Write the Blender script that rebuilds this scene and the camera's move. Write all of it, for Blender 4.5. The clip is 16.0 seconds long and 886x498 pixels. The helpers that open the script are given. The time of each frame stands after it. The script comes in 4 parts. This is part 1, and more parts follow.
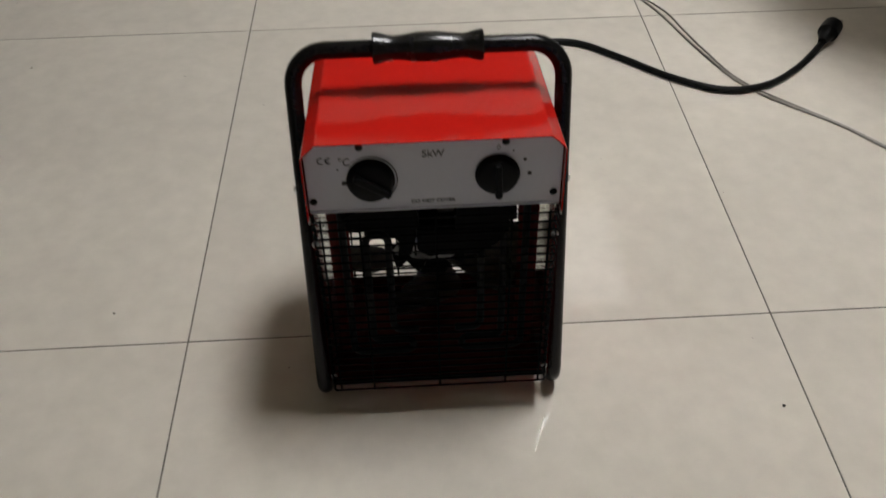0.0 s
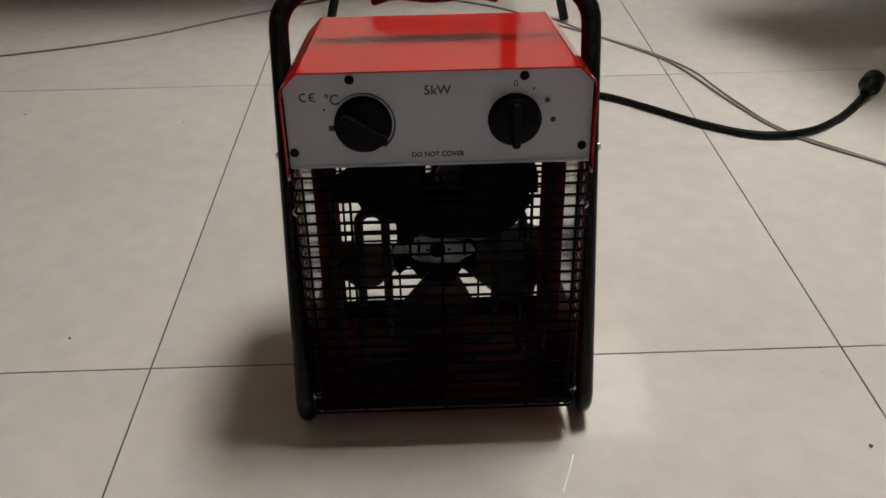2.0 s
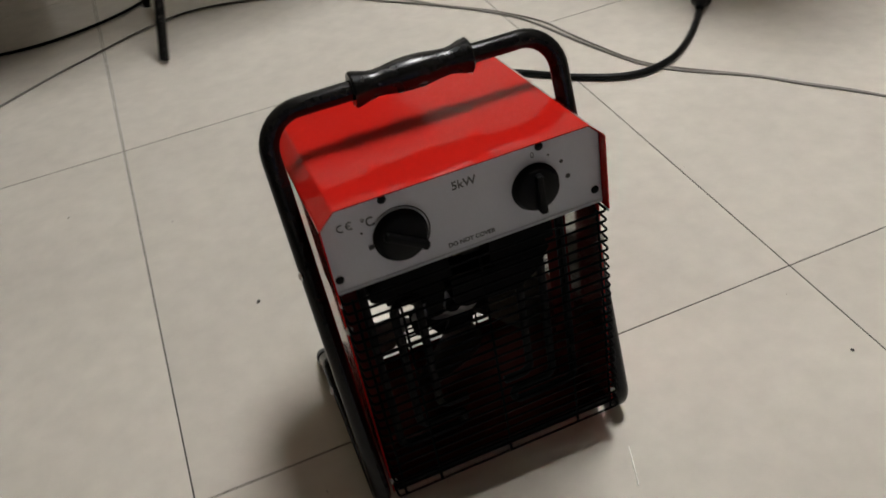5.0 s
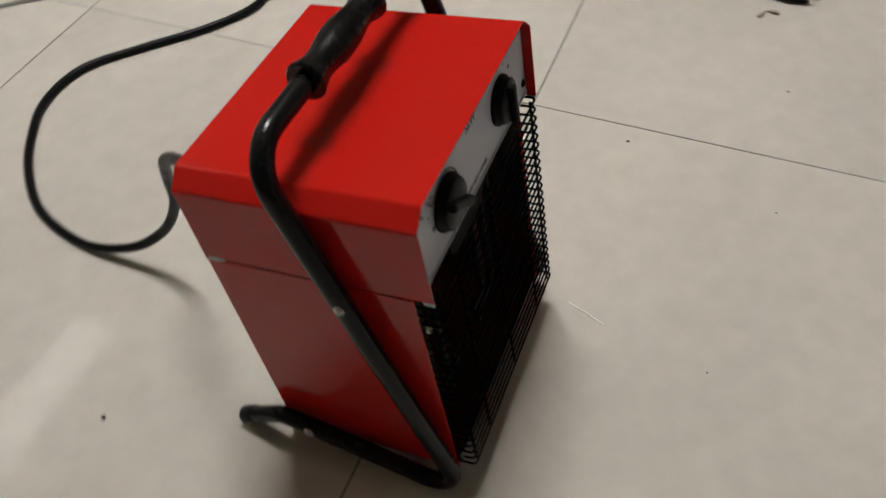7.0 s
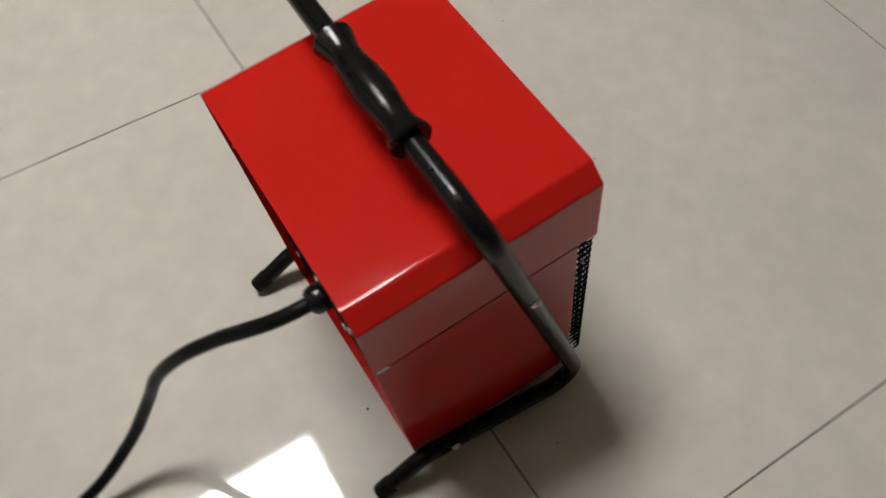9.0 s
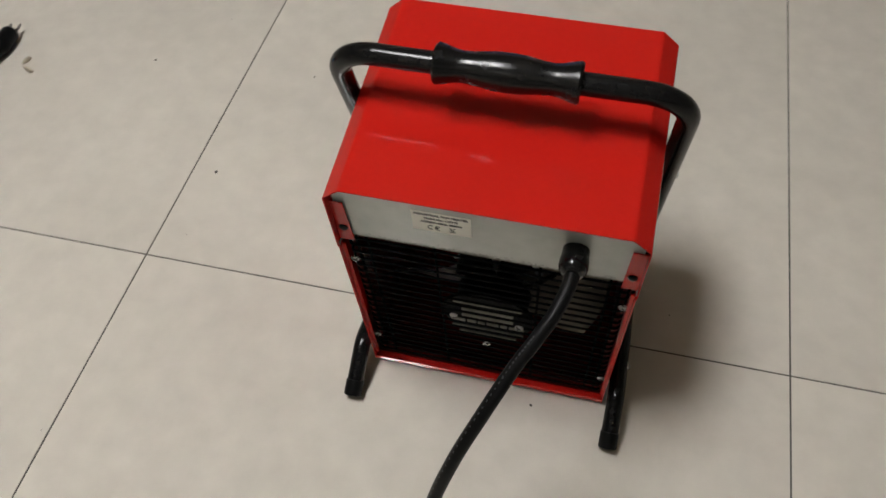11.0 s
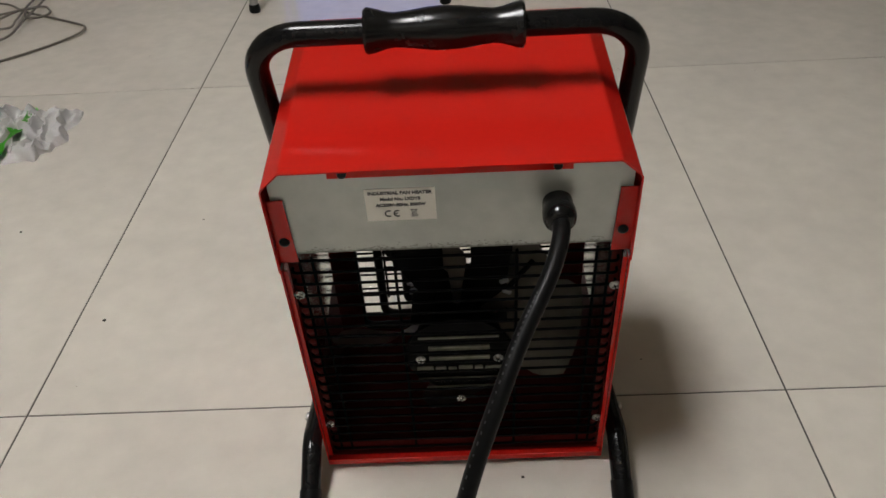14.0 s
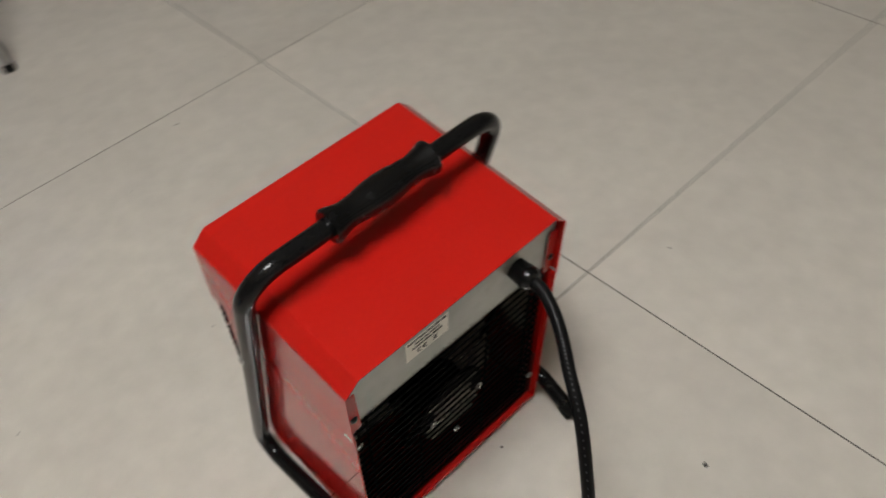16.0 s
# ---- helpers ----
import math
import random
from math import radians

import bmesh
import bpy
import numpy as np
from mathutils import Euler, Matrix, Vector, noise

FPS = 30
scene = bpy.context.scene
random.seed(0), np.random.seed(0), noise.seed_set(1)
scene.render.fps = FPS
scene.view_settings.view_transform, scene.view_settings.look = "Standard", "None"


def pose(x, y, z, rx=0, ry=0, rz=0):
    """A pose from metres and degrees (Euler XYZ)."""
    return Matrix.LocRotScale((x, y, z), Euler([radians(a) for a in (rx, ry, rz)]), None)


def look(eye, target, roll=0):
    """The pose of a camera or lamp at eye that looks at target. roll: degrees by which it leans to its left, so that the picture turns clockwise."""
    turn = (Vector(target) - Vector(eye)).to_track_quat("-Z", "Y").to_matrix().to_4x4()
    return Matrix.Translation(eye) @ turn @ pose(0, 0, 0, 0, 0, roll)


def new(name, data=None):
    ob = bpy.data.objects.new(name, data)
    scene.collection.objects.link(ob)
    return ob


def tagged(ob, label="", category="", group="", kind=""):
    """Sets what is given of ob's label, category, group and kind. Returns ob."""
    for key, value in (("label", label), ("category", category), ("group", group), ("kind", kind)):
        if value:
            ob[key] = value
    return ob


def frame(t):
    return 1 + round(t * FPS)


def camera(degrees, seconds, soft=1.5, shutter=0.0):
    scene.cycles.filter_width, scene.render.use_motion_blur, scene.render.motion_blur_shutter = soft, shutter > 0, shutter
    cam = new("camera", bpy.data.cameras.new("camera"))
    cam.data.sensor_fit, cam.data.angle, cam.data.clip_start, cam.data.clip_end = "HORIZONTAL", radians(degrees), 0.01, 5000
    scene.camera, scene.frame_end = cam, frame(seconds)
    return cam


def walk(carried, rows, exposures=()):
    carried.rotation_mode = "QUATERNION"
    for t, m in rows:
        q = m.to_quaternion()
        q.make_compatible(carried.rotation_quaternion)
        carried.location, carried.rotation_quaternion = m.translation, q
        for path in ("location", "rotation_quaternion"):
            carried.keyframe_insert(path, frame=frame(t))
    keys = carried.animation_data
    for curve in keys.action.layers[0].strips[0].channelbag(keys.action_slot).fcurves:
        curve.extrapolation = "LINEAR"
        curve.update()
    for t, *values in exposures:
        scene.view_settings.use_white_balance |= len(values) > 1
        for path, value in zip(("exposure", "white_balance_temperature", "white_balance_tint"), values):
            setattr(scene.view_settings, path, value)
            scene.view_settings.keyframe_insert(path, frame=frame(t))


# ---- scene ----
cam = camera(56.0, 16.0, soft=1.5, shutter=0.6)
PATH = [
    (0, (0.312, -0.721, 0.888), (0.38, 0.682, -0.536), -0.7),
    (0.5, (0.328, -0.717, 0.802), (0.389, 0.731, -0.576), -1.2),
    (1, (0.319, -0.703, 0.743), (0.35, 0.865, -0.498), -0.8),
    (1.5, (0.322, -0.717, 0.691), (0.36, 0.891, -0.497), -1.1),
    (2, (0.323, -0.719, 0.653), (0.358, 0.925, -0.486), -1.0),
    (2.5, (0.322, -0.729, 0.633), (0.352, 0.926, -0.49), -1.7),
    (3, (0.317, -0.731, 0.611), (0.336, 0.951, -0.471), -1.3),
    (3.5, (0.309, -0.72, 0.69), (0.32, 0.909, -0.47), -1.4),
    (4, (0.278, -0.705, 0.754), (0.379, 0.805, -0.554), -3.2),
    (4.2, (0.263, -0.699, 0.777), (0.396, 0.807, -0.532), -5.7),
    (6.3, (-0.067, -0.401, 0.806), (0.895, 0.629, -0.613), -3.9),
    (6.5, (-0.086, -0.374, 0.812), (0.92, 0.529, -0.662), -2.7),
    (7, (-0.141, -0.253, 0.807), (1.051, 0.267, -0.713), -3.0),
    (7.5, (-0.134, -0.105, 0.813), (1.101, 0.233, -0.724), -3.6),
    (8, (-0.101, 0.011, 0.842), (1.065, 0.03, -0.782), -4.2),
    (8.5, (-0.102, 0.073, 0.848), (0.962, -0.139, -0.832), -4.6),
    (9, (-0.033, 0.213, 0.868), (0.838, -0.36, -0.838), 1.0),
    (9.5, (0.017, 0.345, 0.879), (0.76, -0.479, -0.784), 1.2),
    (10, (0.137, 0.414, 0.879), (0.644, -0.584, -0.779), -0.3),
    (10.2, (0.17, 0.435, 0.885), (0.646, -0.567, -0.778), -2.4),
    (12.3, (0.328, 0.597, 0.737), (0.371, -0.87, -0.622), 0.3),
    (12.5, (0.334, 0.596, 0.712), (0.368, -0.91, -0.604), -0.5),
    (13, (0.346, 0.618, 0.654), (0.333, -0.933, -0.608), -0.2),
    (13.5, (0.338, 0.608, 0.65), (0.371, -1.019, -0.512), -3.0),
    (14, (0.327, 0.61, 0.647), (0.38, -1.001, -0.537), -3.4),
    (14.5, (0.345, 0.6, 0.783), (0.273, -0.965, -0.461), -4.0),
    (15, (0.452, 0.638, 0.865), (0.184, -0.762, -0.539), -5.0),
    (15.2, (0.487, 0.624, 0.864), (0.167, -0.745, -0.558), -6.9),
    (15.5, (0.538, 0.553, 0.876), (0.055, -0.749, -0.563), -8.5),
    (16, (0.619, 0.47, 0.898), (-0.22, -0.6, -0.569), -7.6),
]
walk(cam, [(t, look(eye, target, roll)) for t, eye, target, roll in PATH],
     [(0.0, -0.07), (1.5, -0.01), (4.2, 0.0), (7.0, -0.03), (9.0, -0.04), (10.2, -0.02), (12.3, 0.0), (16.0, -0.02)])

# ---------------------------------------------------------------- world and light
world = bpy.data.worlds.new("world")
scene.world = world
world.use_nodes = True
world.node_tree.nodes["Background"].inputs["Color"].default_value = (0.02, 0.02, 0.022, 1)
world.node_tree.nodes["Background"].inputs["Strength"].default_value = 0.3

LAMP = (1.055, 0.445)          # centre of the ceiling panel
LAMP_GLOW = 52.0
ROOM = (-3.2, 4.0, -4.0, 3.2, 2.8)   # x0, x1, y0, y1, height


# ---------------------------------------------------------------- materials
def material(name, colour, rough=0.5, metal=0.0, grain=0.0, grain_scale=60.0, bump=0.0, bump_scale=400.0,
             stain=0.0, stain_scale=4.0, rough_var=0.0, coat=0.0, spec=0.5, random_tone=0.0, glow=0.0):
    """Principled surface with tone variation at two scales, fine relief and uneven gloss."""
    m = bpy.data.materials.new(name)
    m.use_nodes = True
    nt = m.node_tree
    n, ln = nt.nodes, nt.links
    bs = n["Principled BSDF"]
    bs.inputs["Roughness"].default_value = rough
    bs.inputs["Metallic"].default_value = metal
    bs.inputs["Specular IOR Level"].default_value = spec
    bs.inputs["Coat Weight"].default_value = coat
    bs.inputs["Coat Roughness"].default_value = 0.08
    co = n.new("ShaderNodeTexCoord")
    rgb = n.new("ShaderNodeRGB")
    rgb.outputs[0].default_value = (*colour, 1)
    out = rgb.outputs[0]

    def noise_tex(scale, detail):
        t = n.new("ShaderNodeTexNoise")
        t.inputs["Scale"].default_value = scale
        t.inputs["Detail"].default_value = detail
        ln.new(co.outputs["Object"], t.inputs["Vector"])
        return t

    def toned(src, fac, amount):
        mr = n.new("ShaderNodeMapRange")
        mr.inputs["From Min"].default_value, mr.inputs["From Max"].default_value = 0.3, 0.7
        mr.inputs["To Min"].default_value, mr.inputs["To Max"].default_value = 1 - amount, 1 + amount
        ln.new(fac, mr.inputs["Value"])
        mul = n.new("ShaderNodeVectorMath")
        mul.operation = "SCALE"
        ln.new(src, mul.inputs[0])
        ln.new(mr.outputs[0], mul.inputs["Scale"])
        return mul.outputs[0]

    if grain:
        out = toned(out, noise_tex(grain_scale, 4).outputs["Fac"], grain)
    if stain:
        out = toned(out, noise_tex(stain_scale, 6).outputs["Fac"], stain)
    if random_tone:
        info = n.new("ShaderNodeObjectInfo")
        out = toned(out, info.outputs["Random"], random_tone)
    ln.new(out, bs.inputs["Base Color"])
    if rough_var:
        t = noise_tex(stain_scale * 3, 5)
        mr = n.new("ShaderNodeMapRange")
        mr.inputs["From Min"].default_value, mr.inputs["From Max"].default_value = 0.3, 0.7
        mr.inputs["To Min"].default_value, mr.inputs["To Max"].default_value = max(0.01, rough - rough_var), rough + rough_var
        ln.new(t.outputs["Fac"], mr.inputs["Value"])
        ln.new(mr.outputs[0], bs.inputs["Roughness"])
    if bump:
        t = noise_tex(bump_scale, 3)
        b = n.new("ShaderNodeBump")
        b.inputs["Strength"].default_value = bump
        b.inputs["Distance"].default_value = 0.0006
        ln.new(t.outputs["Fac"], b.inputs["Height"])
        ln.new(b.outputs[0], bs.inputs["Normal"])
    if glow:
        bs.inputs["Emission Color"].default_value = (*colour, 1)
        bs.inputs["Emission Strength"].default_value = glow
    return m


TILE = material("polished_tile", (0.590, 0.545, 0.476), 0.05, grain=0.05, grain_scale=28, stain=0.06, stain_scale=3.2,
                rough_var=0.015, random_tone=0.02, bump=0.010, bump_scale=9, spec=0.80)
GROUT = material("dark_grout", (0.080, 0.073, 0.063), 0.9, grain=0.2, grain_scale=90)
# One off-white paint: dimness on side walls, brightness on end walls, put into colour.
WALL_DIM = material("wall_paint_dim", (0.36, 0.33, 0.265), 0.7, stain=0.04, stain_scale=1.2, bump=0.15, bump_scale=180)
WALL_LIT = material("wall_paint_lit", (0.85, 0.815, 0.73), 0.7, stain=0.04, stain_scale=1.2, bump=0.15, bump_scale=180)
CEIL = material("ceiling_paint", (0.58, 0.54, 0.43), 0.8, stain=0.03, stain_scale=1.0)
RED = material("red_powder_coat", (0.455, 0.012, 0.008), 0.085, grain=0.02, grain_scale=220, stain=0.03, stain_scale=9,
               rough_var=0.015, bump=0.02, bump_scale=260, spec=0.29)
# Much darker copy of the body red; shade inside the casing is in this colour.
RED_SHADED = material("shaded_inner_red", (0.085, 0.007, 0.005), 0.6, spec=0.15, stain=0.12, stain_scale=12)
STUD = material("dull_red_stud", (0.15, 0.018, 0.014), 0.5, spec=0.25, stain=0.2, stain_scale=60)
BLACK = material("black_gloss_paint", (0.006, 0.006, 0.006), 0.20, grain=0.1, grain_scale=120, spec=0.22, rough_var=0.04, stain_scale=14)
KNOB = material("matt_black_knob", (0.003, 0.003, 0.003), 0.45, spec=0.11, rough_var=0.08, stain_scale=40)
GRIP = material("black_grip_plastic", (0.004, 0.004, 0.004), 0.24, spec=0.35, rough_var=0.07, stain_scale=30, bump=0.06, bump_scale=600)
WIRE = material("black_grille_wire", (0.002, 0.002, 0.002), 0.6, spec=0.05, rough_var=0.08, stain_scale=25)
RUBBER = material("black_rubber", (0.004, 0.004, 0.004), 0.42, spec=0.13, grain=0.15, grain_scale=150, rough_var=0.1, stain_scale=20)
PANEL = material("grey_printed_panel", (0.54, 0.555, 0.625), 0.34, grain=0.015, grain_scale=300, stain=0.03, stain_scale=10)
INK = material("dark_print", (0.03, 0.03, 0.032), 0.5)
PRINT = material("worn_grey_print", (0.075, 0.075, 0.08), 0.5, grain=0.3, grain_scale=900)
ZINC = material("galvanised_steel", (0.42, 0.435, 0.41), 0.42, metal=0.55, grain=0.07, grain_scale=55, stain=0.12, stain_scale=11,
                rough_var=0.1)
LINER = material("bare_sheet_steel", (0.66, 0.65, 0.62), 0.2, metal=0.95, stain=0.08, stain_scale=20, rough_var=0.05)
SLAT = material("pale_vent_metal", (0.24, 0.24, 0.19), 0.45, metal=0.3, stain=0.35, stain_scale=70)
STEEL = material("bright_steel", (0.46, 0.455, 0.43), 0.28, metal=0.95, rough_var=0.08, stain_scale=50)
ELEMENT = material("dark_heating_tube", (0.006, 0.0055, 0.005), 0.55, spec=0.2, stain=0.3, stain_scale=30)
FAN = material("aluminium_fan", (0.34, 0.34, 0.35), 0.32, metal=0.85, stain=0.15, stain_scale=30)
BLADE = material("dull_fan_blade", (0.20, 0.18, 0.15), 0.38, metal=0.8, stain=0.2, stain_scale=25)
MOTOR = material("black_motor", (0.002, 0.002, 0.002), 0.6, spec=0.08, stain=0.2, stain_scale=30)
STICKER = material("cream_sticker", (0.93, 0.91, 0.84), 0.55, stain=0.05, stain_scale=20)
SPECK = material("dirt_speck", (0.04, 0.035, 0.03), 0.9)
GREY_WIRE = material("grey_wire_sheath", (0.20, 0.185, 0.16), 0.5, stain=0.1, stain_scale=8)
COIL_WIRE = material("brown_grey_wire_sheath", (0.13, 0.115, 0.095), 0.5, stain=0.1, stain_scale=8)
BAG = material("white_wrapping", (0.80, 0.775, 0.755), 0.4, stain=0.08, stain_scale=18, bump=0.2, bump_scale=90)
GREEN = material("green_plastic", (0.07, 0.42, 0.02), 0.35, stain=0.15, stain_scale=20)
ORANGE = material("orange_enamel", (0.34, 0.058, 0.012), 0.4, stain=0.12, stain_scale=10)
BLUE = material("blue_wrapper", (0.010, 0.036, 0.31), 0.35, stain=0.25, stain_scale=14, spec=0.3, bump=0.1, bump_scale=40)
CYAN = material("cyan_print", (0.03, 0.24, 0.46), 0.4, stain=0.6, stain_scale=30, spec=0.3, bump=0.1, bump_scale=40)
RED_PRINT = material("red_print", (0.5, 0.02, 0.03), 0.3, stain=0.2, stain_scale=30)
CHAIR_METAL = material("grey_chair_tube", (0.36, 0.35, 0.33), 0.35, metal=0.7, stain=0.1, stain_scale=12)
DARK_WOOD = material("dark_furniture", (0.045, 0.040, 0.036), 0.5, grain=0.2, grain_scale=30, stain=0.2, stain_scale=5)
SEAT_BLUE = material("blue_seat", (0.05, 0.07, 0.22), 0.6, stain=0.1, stain_scale=10)
SCREEN_A = material("lit_screen_pale", (0.62, 0.60, 0.85), 0.4, glow=1.35)
SCREEN_B = material("lit_screen_blue", (0.16, 0.22, 0.75), 0.4, glow=1.0)
LAMP_FACE = material("lamp_diffuser", (1.0, 0.99, 0.985), 0.5, glow=LAMP_GLOW)
LAMP_RIM = material("lamp_rim", (0.75, 0.75, 0.74), 0.4)


# ---------------------------------------------------------------- mesh helpers
def part(name, bm, mat, parent=None, label="", smooth=False):
    """Links a bmesh (or ready mesh) as one object under parent."""
    if isinstance(bm, bmesh.types.BMesh):
        bmesh.ops.recalc_face_normals(bm, faces=bm.faces)
        me = bpy.data.meshes.new(name)
        bm.to_mesh(me)
        bm.free()
        me.materials.append(mat)
        if smooth:
            me.polygons.foreach_set("use_smooth", [True] * len(me.polygons))
            me.set_sharp_from_angle(angle=radians(38))
    else:
        me = bm
    ob = new(name, me)
    if parent:
        ob.parent = parent
    if label:
        ob["label"] = label
    return ob


def thing(name, label, category, m=None, group="", kind=""):
    ob = new(name)
    ob.empty_display_size = 0.05
    if m is not None:
        ob.matrix_basis = m
    return tagged(ob, label, category, group, kind)


def add_box(bm, lo, hi, bevel=0.0, m=None, segments=2):
    c = [(a + b) / 2 for a, b in zip(lo, hi)]
    s = [abs(b - a) for a, b in zip(lo, hi)]
    made = bmesh.ops.create_cube(bm, size=1.0, matrix=Matrix.Translation(c) @ Matrix.Diagonal((*s, 1)))
    verts = made["verts"]
    if bevel:
        edges = {e for v in verts for e in v.link_edges}
        cut = bmesh.ops.bevel(bm, geom=list(edges), offset=bevel, segments=segments, affect="EDGES", profile=0.5)
        verts = list({v for f in cut["faces"] for v in f.verts} | {v for v in verts if v.is_valid})
    if m is not None:
        bmesh.ops.transform(bm, matrix=m, verts=verts)
    return verts


def box(lo, hi, bevel=0.0, m=None):
    bm = bmesh.new()
    add_box(bm, lo, hi, bevel, m)
    return bm


def add_lathe(bm, profile, m, sides=32, caps=True):
    """Rings (radius, height) turned about local z, placed by m."""
    rings = []
    for r, h in profile:
        rings.append([bm.verts.new(m @ Vector((r * math.cos(a), r * math.sin(a), h)))
                      for a in (2 * math.pi * k / sides for k in range(sides))])
    for a, b in zip(rings, rings[1:]):
        for k in range(sides):
            bm.faces.new((a[k], a[(k + 1) % sides], b[(k + 1) % sides], b[k]))
    if caps:
        bm.faces.new(rings[0][::-1])
        bm.faces.new(rings[-1])


def lathe(profile, m=Matrix(), sides=32):
    bm = bmesh.new()
    add_lathe(bm, profile, m, sides)
    return bm


def fillet(points, radius, steps=8):
    """A polyline with its corners rounded; radius may be one number or one for each inner corner."""
    pts = [Vector(p) for p in points]
    radii = radius if isinstance(radius, (list, tuple)) else [radius] * (len(pts) - 2)
    out = [pts[0]]
    for k in range(1, len(pts) - 1):
        p, a, b = pts[k], (pts[k - 1] - pts[k]), (pts[k + 1] - pts[k])
        half = a.angle(b) / 2
        d = min(radii[k - 1] / math.tan(half), a.length * 0.49, b.length * 0.49)
        r = d * math.tan(half)
        a.normalize(), b.normalize()
        centre = p + (a + b).normalized() * (r / math.sin(half))
        s, e = p + a * d - centre, p + b * d - centre
        q = s.rotation_difference(e)
        for i in range(steps + 1):
            out.append(centre + Matrix.Rotation(q.angle * i / steps, 3, q.axis) @ s)
    out.append(pts[-1])
    return out


def spline(points, per=8, closed=False):
    """Catmull-Rom through the points."""
    p = [Vector(v) for v in points]
    n = len(p)
    out = []
    for k in range(n if closed else n - 1):
        if closed:
            a, b, c, d = p[k - 1], p[k], p[(k + 1) % n], p[(k + 2) % n]
        else:
            a, b, c, d = p[max(k - 1, 0)], p[k], p[k + 1], p[min(k + 2, n - 1)]
        for i in range(per):
            t = i / per
            out.append(0.5 * ((2 * b) + (c - a) * t + (2 * a - 5 * b + 4 * c - d) * t * t + (3 * b - a - 3 * c + d) * t ** 3))
    if not closed:
        out.append(p[-1])
    return out


def add_tube(bm, pts, r, sides=12, caps=True):
    pts = [Vector(p) for p in pts]
    n = len(pts)
    ways = [((pts[min(k + 1, n - 1)] - pts[max(k - 1, 0)]).normalized()) for k in range(n)]
    side = ways[0].orthogonal().normalized()
    rings = []
    for k in range(n):
        side = (side - ways[k] * side.dot(ways[k])).normalized()
        up = ways[k].cross(side)
        rad = r(k / (n - 1)) if callable(r) else r
        rings.append([bm.verts.new(pts[k] + side * (rad * math.cos(a)) + up * (rad * math.sin(a)))
                      for a in (2 * math.pi * i / sides for i in range(sides))])
    for a, b in zip(rings, rings[1:]):
        for k in range(sides):
            bm.faces.new((a[k], a[(k + 1) % sides], b[(k + 1) % sides], b[k]))
    if caps:
        bm.faces.new(rings[0][::-1])
        bm.faces.new(rings[-1])


def tube(pts, r, sides=12):
    bm = bmesh.new()
    add_tube(bm, pts, r, sides)
    return bm


def extrude_outline(outline, y0, y1, m=None):
    """A closed (x, z) outline made solid from y0 to y1."""
    bm = bmesh.new()
    a = [bm.verts.new((x, y0, z)) for x, z in outline]
    b = [bm.verts.new((x, y1, z)) for x, z in outline]
    n = len(outline)
    bm.faces.new(a)
    bm.faces.new(b[::-1])
    for k in range(n):
        bm.faces.new((a[k], b[k], b[(k + 1) % n], a[(k + 1) % n]))
    if m is not None:
        bmesh.ops.transform(bm, matrix=m, verts=bm.verts)
    return bm


def lettering(text, size, m, mat, parent, name="lettering", wide=1.0, bold=0.0):
    cu = bpy.data.curves.new("text", "FONT")
    cu.body, cu.size, cu.align_x, cu.align_y = text, size, "CENTER", "CENTER"
    cu.extrude, cu.offset = 0.00015, bold
    tmp = bpy.data.objects.new("text", cu)
    me = bpy.data.meshes.new_from_object(tmp)
    bpy.data.objects.remove(tmp)
    bpy.data.curves.remove(cu)
    me.transform(m @ Matrix.Diagonal((wide, 1, 1, 1)))
    me.materials.clear()
    me.materials.append(mat)
    ob = new(name, me)
    ob.parent = parent
    return ob


def conformity_mark(m, r, w, parent):
    """The two round letters of the conformity mark, drawn as arcs."""
    bm = bmesh.new()
    for cx in (-1.15 * r, 1.25 * r):
        add_tube(bm, [m @ Vector((cx + r * math.cos(a), r * math.sin(a), 0.0)) for a in (radians(62 + 236 * k / 20) for k in range(21))], w, 6)
    add_tube(bm, [m @ Vector((0.30 * r, 0, 0)), m @ Vector((1.30 * r, 0, 0))], w, 6)
    part("conformity_mark", bm, INK, parent)


# ---------------------------------------------------------------- setting
X0, X1, Y0, Y1, HIGH = ROOM
TH = 0.12
floor = part("floor", box((X0, Y0, -0.10), (X1, Y1, -0.0008)), GROUT)
tagged(floor, "cream polished porcelain tile floor with thin dark joints", "floor", kind="structure")
# North and south walls take the lightened paint, east and west the dimmed one.
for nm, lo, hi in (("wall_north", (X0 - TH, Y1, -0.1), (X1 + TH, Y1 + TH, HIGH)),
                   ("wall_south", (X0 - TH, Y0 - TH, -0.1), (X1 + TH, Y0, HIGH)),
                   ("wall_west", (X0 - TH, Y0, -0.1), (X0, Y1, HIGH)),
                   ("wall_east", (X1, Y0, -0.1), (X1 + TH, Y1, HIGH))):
    tagged(part(nm, box(lo, hi), WALL_LIT if nm in ("wall_north", "wall_south") else WALL_DIM), "plain off-white wall, its light level put into the paint", "wall", kind="structure")
tagged(part("ceiling", box((X0 - TH, Y0 - TH, HIGH), (X1 + TH, Y1 + TH, HIGH + 0.1)), CEIL), "plain white ceiling", "ceiling", kind="structure")

lamp = thing("ceiling_light", "rectangular white ceiling light panel, switched on", "ceiling light", Matrix.Translation((*LAMP, HIGH)))
LW, LD = 0.250, 0.402
part("diffuser", box((-LW, -LD, -0.05), (LW, LD, -0.012), 0.004), LAMP_FACE, lamp, "glowing white diffuser")
rim = bmesh.new()
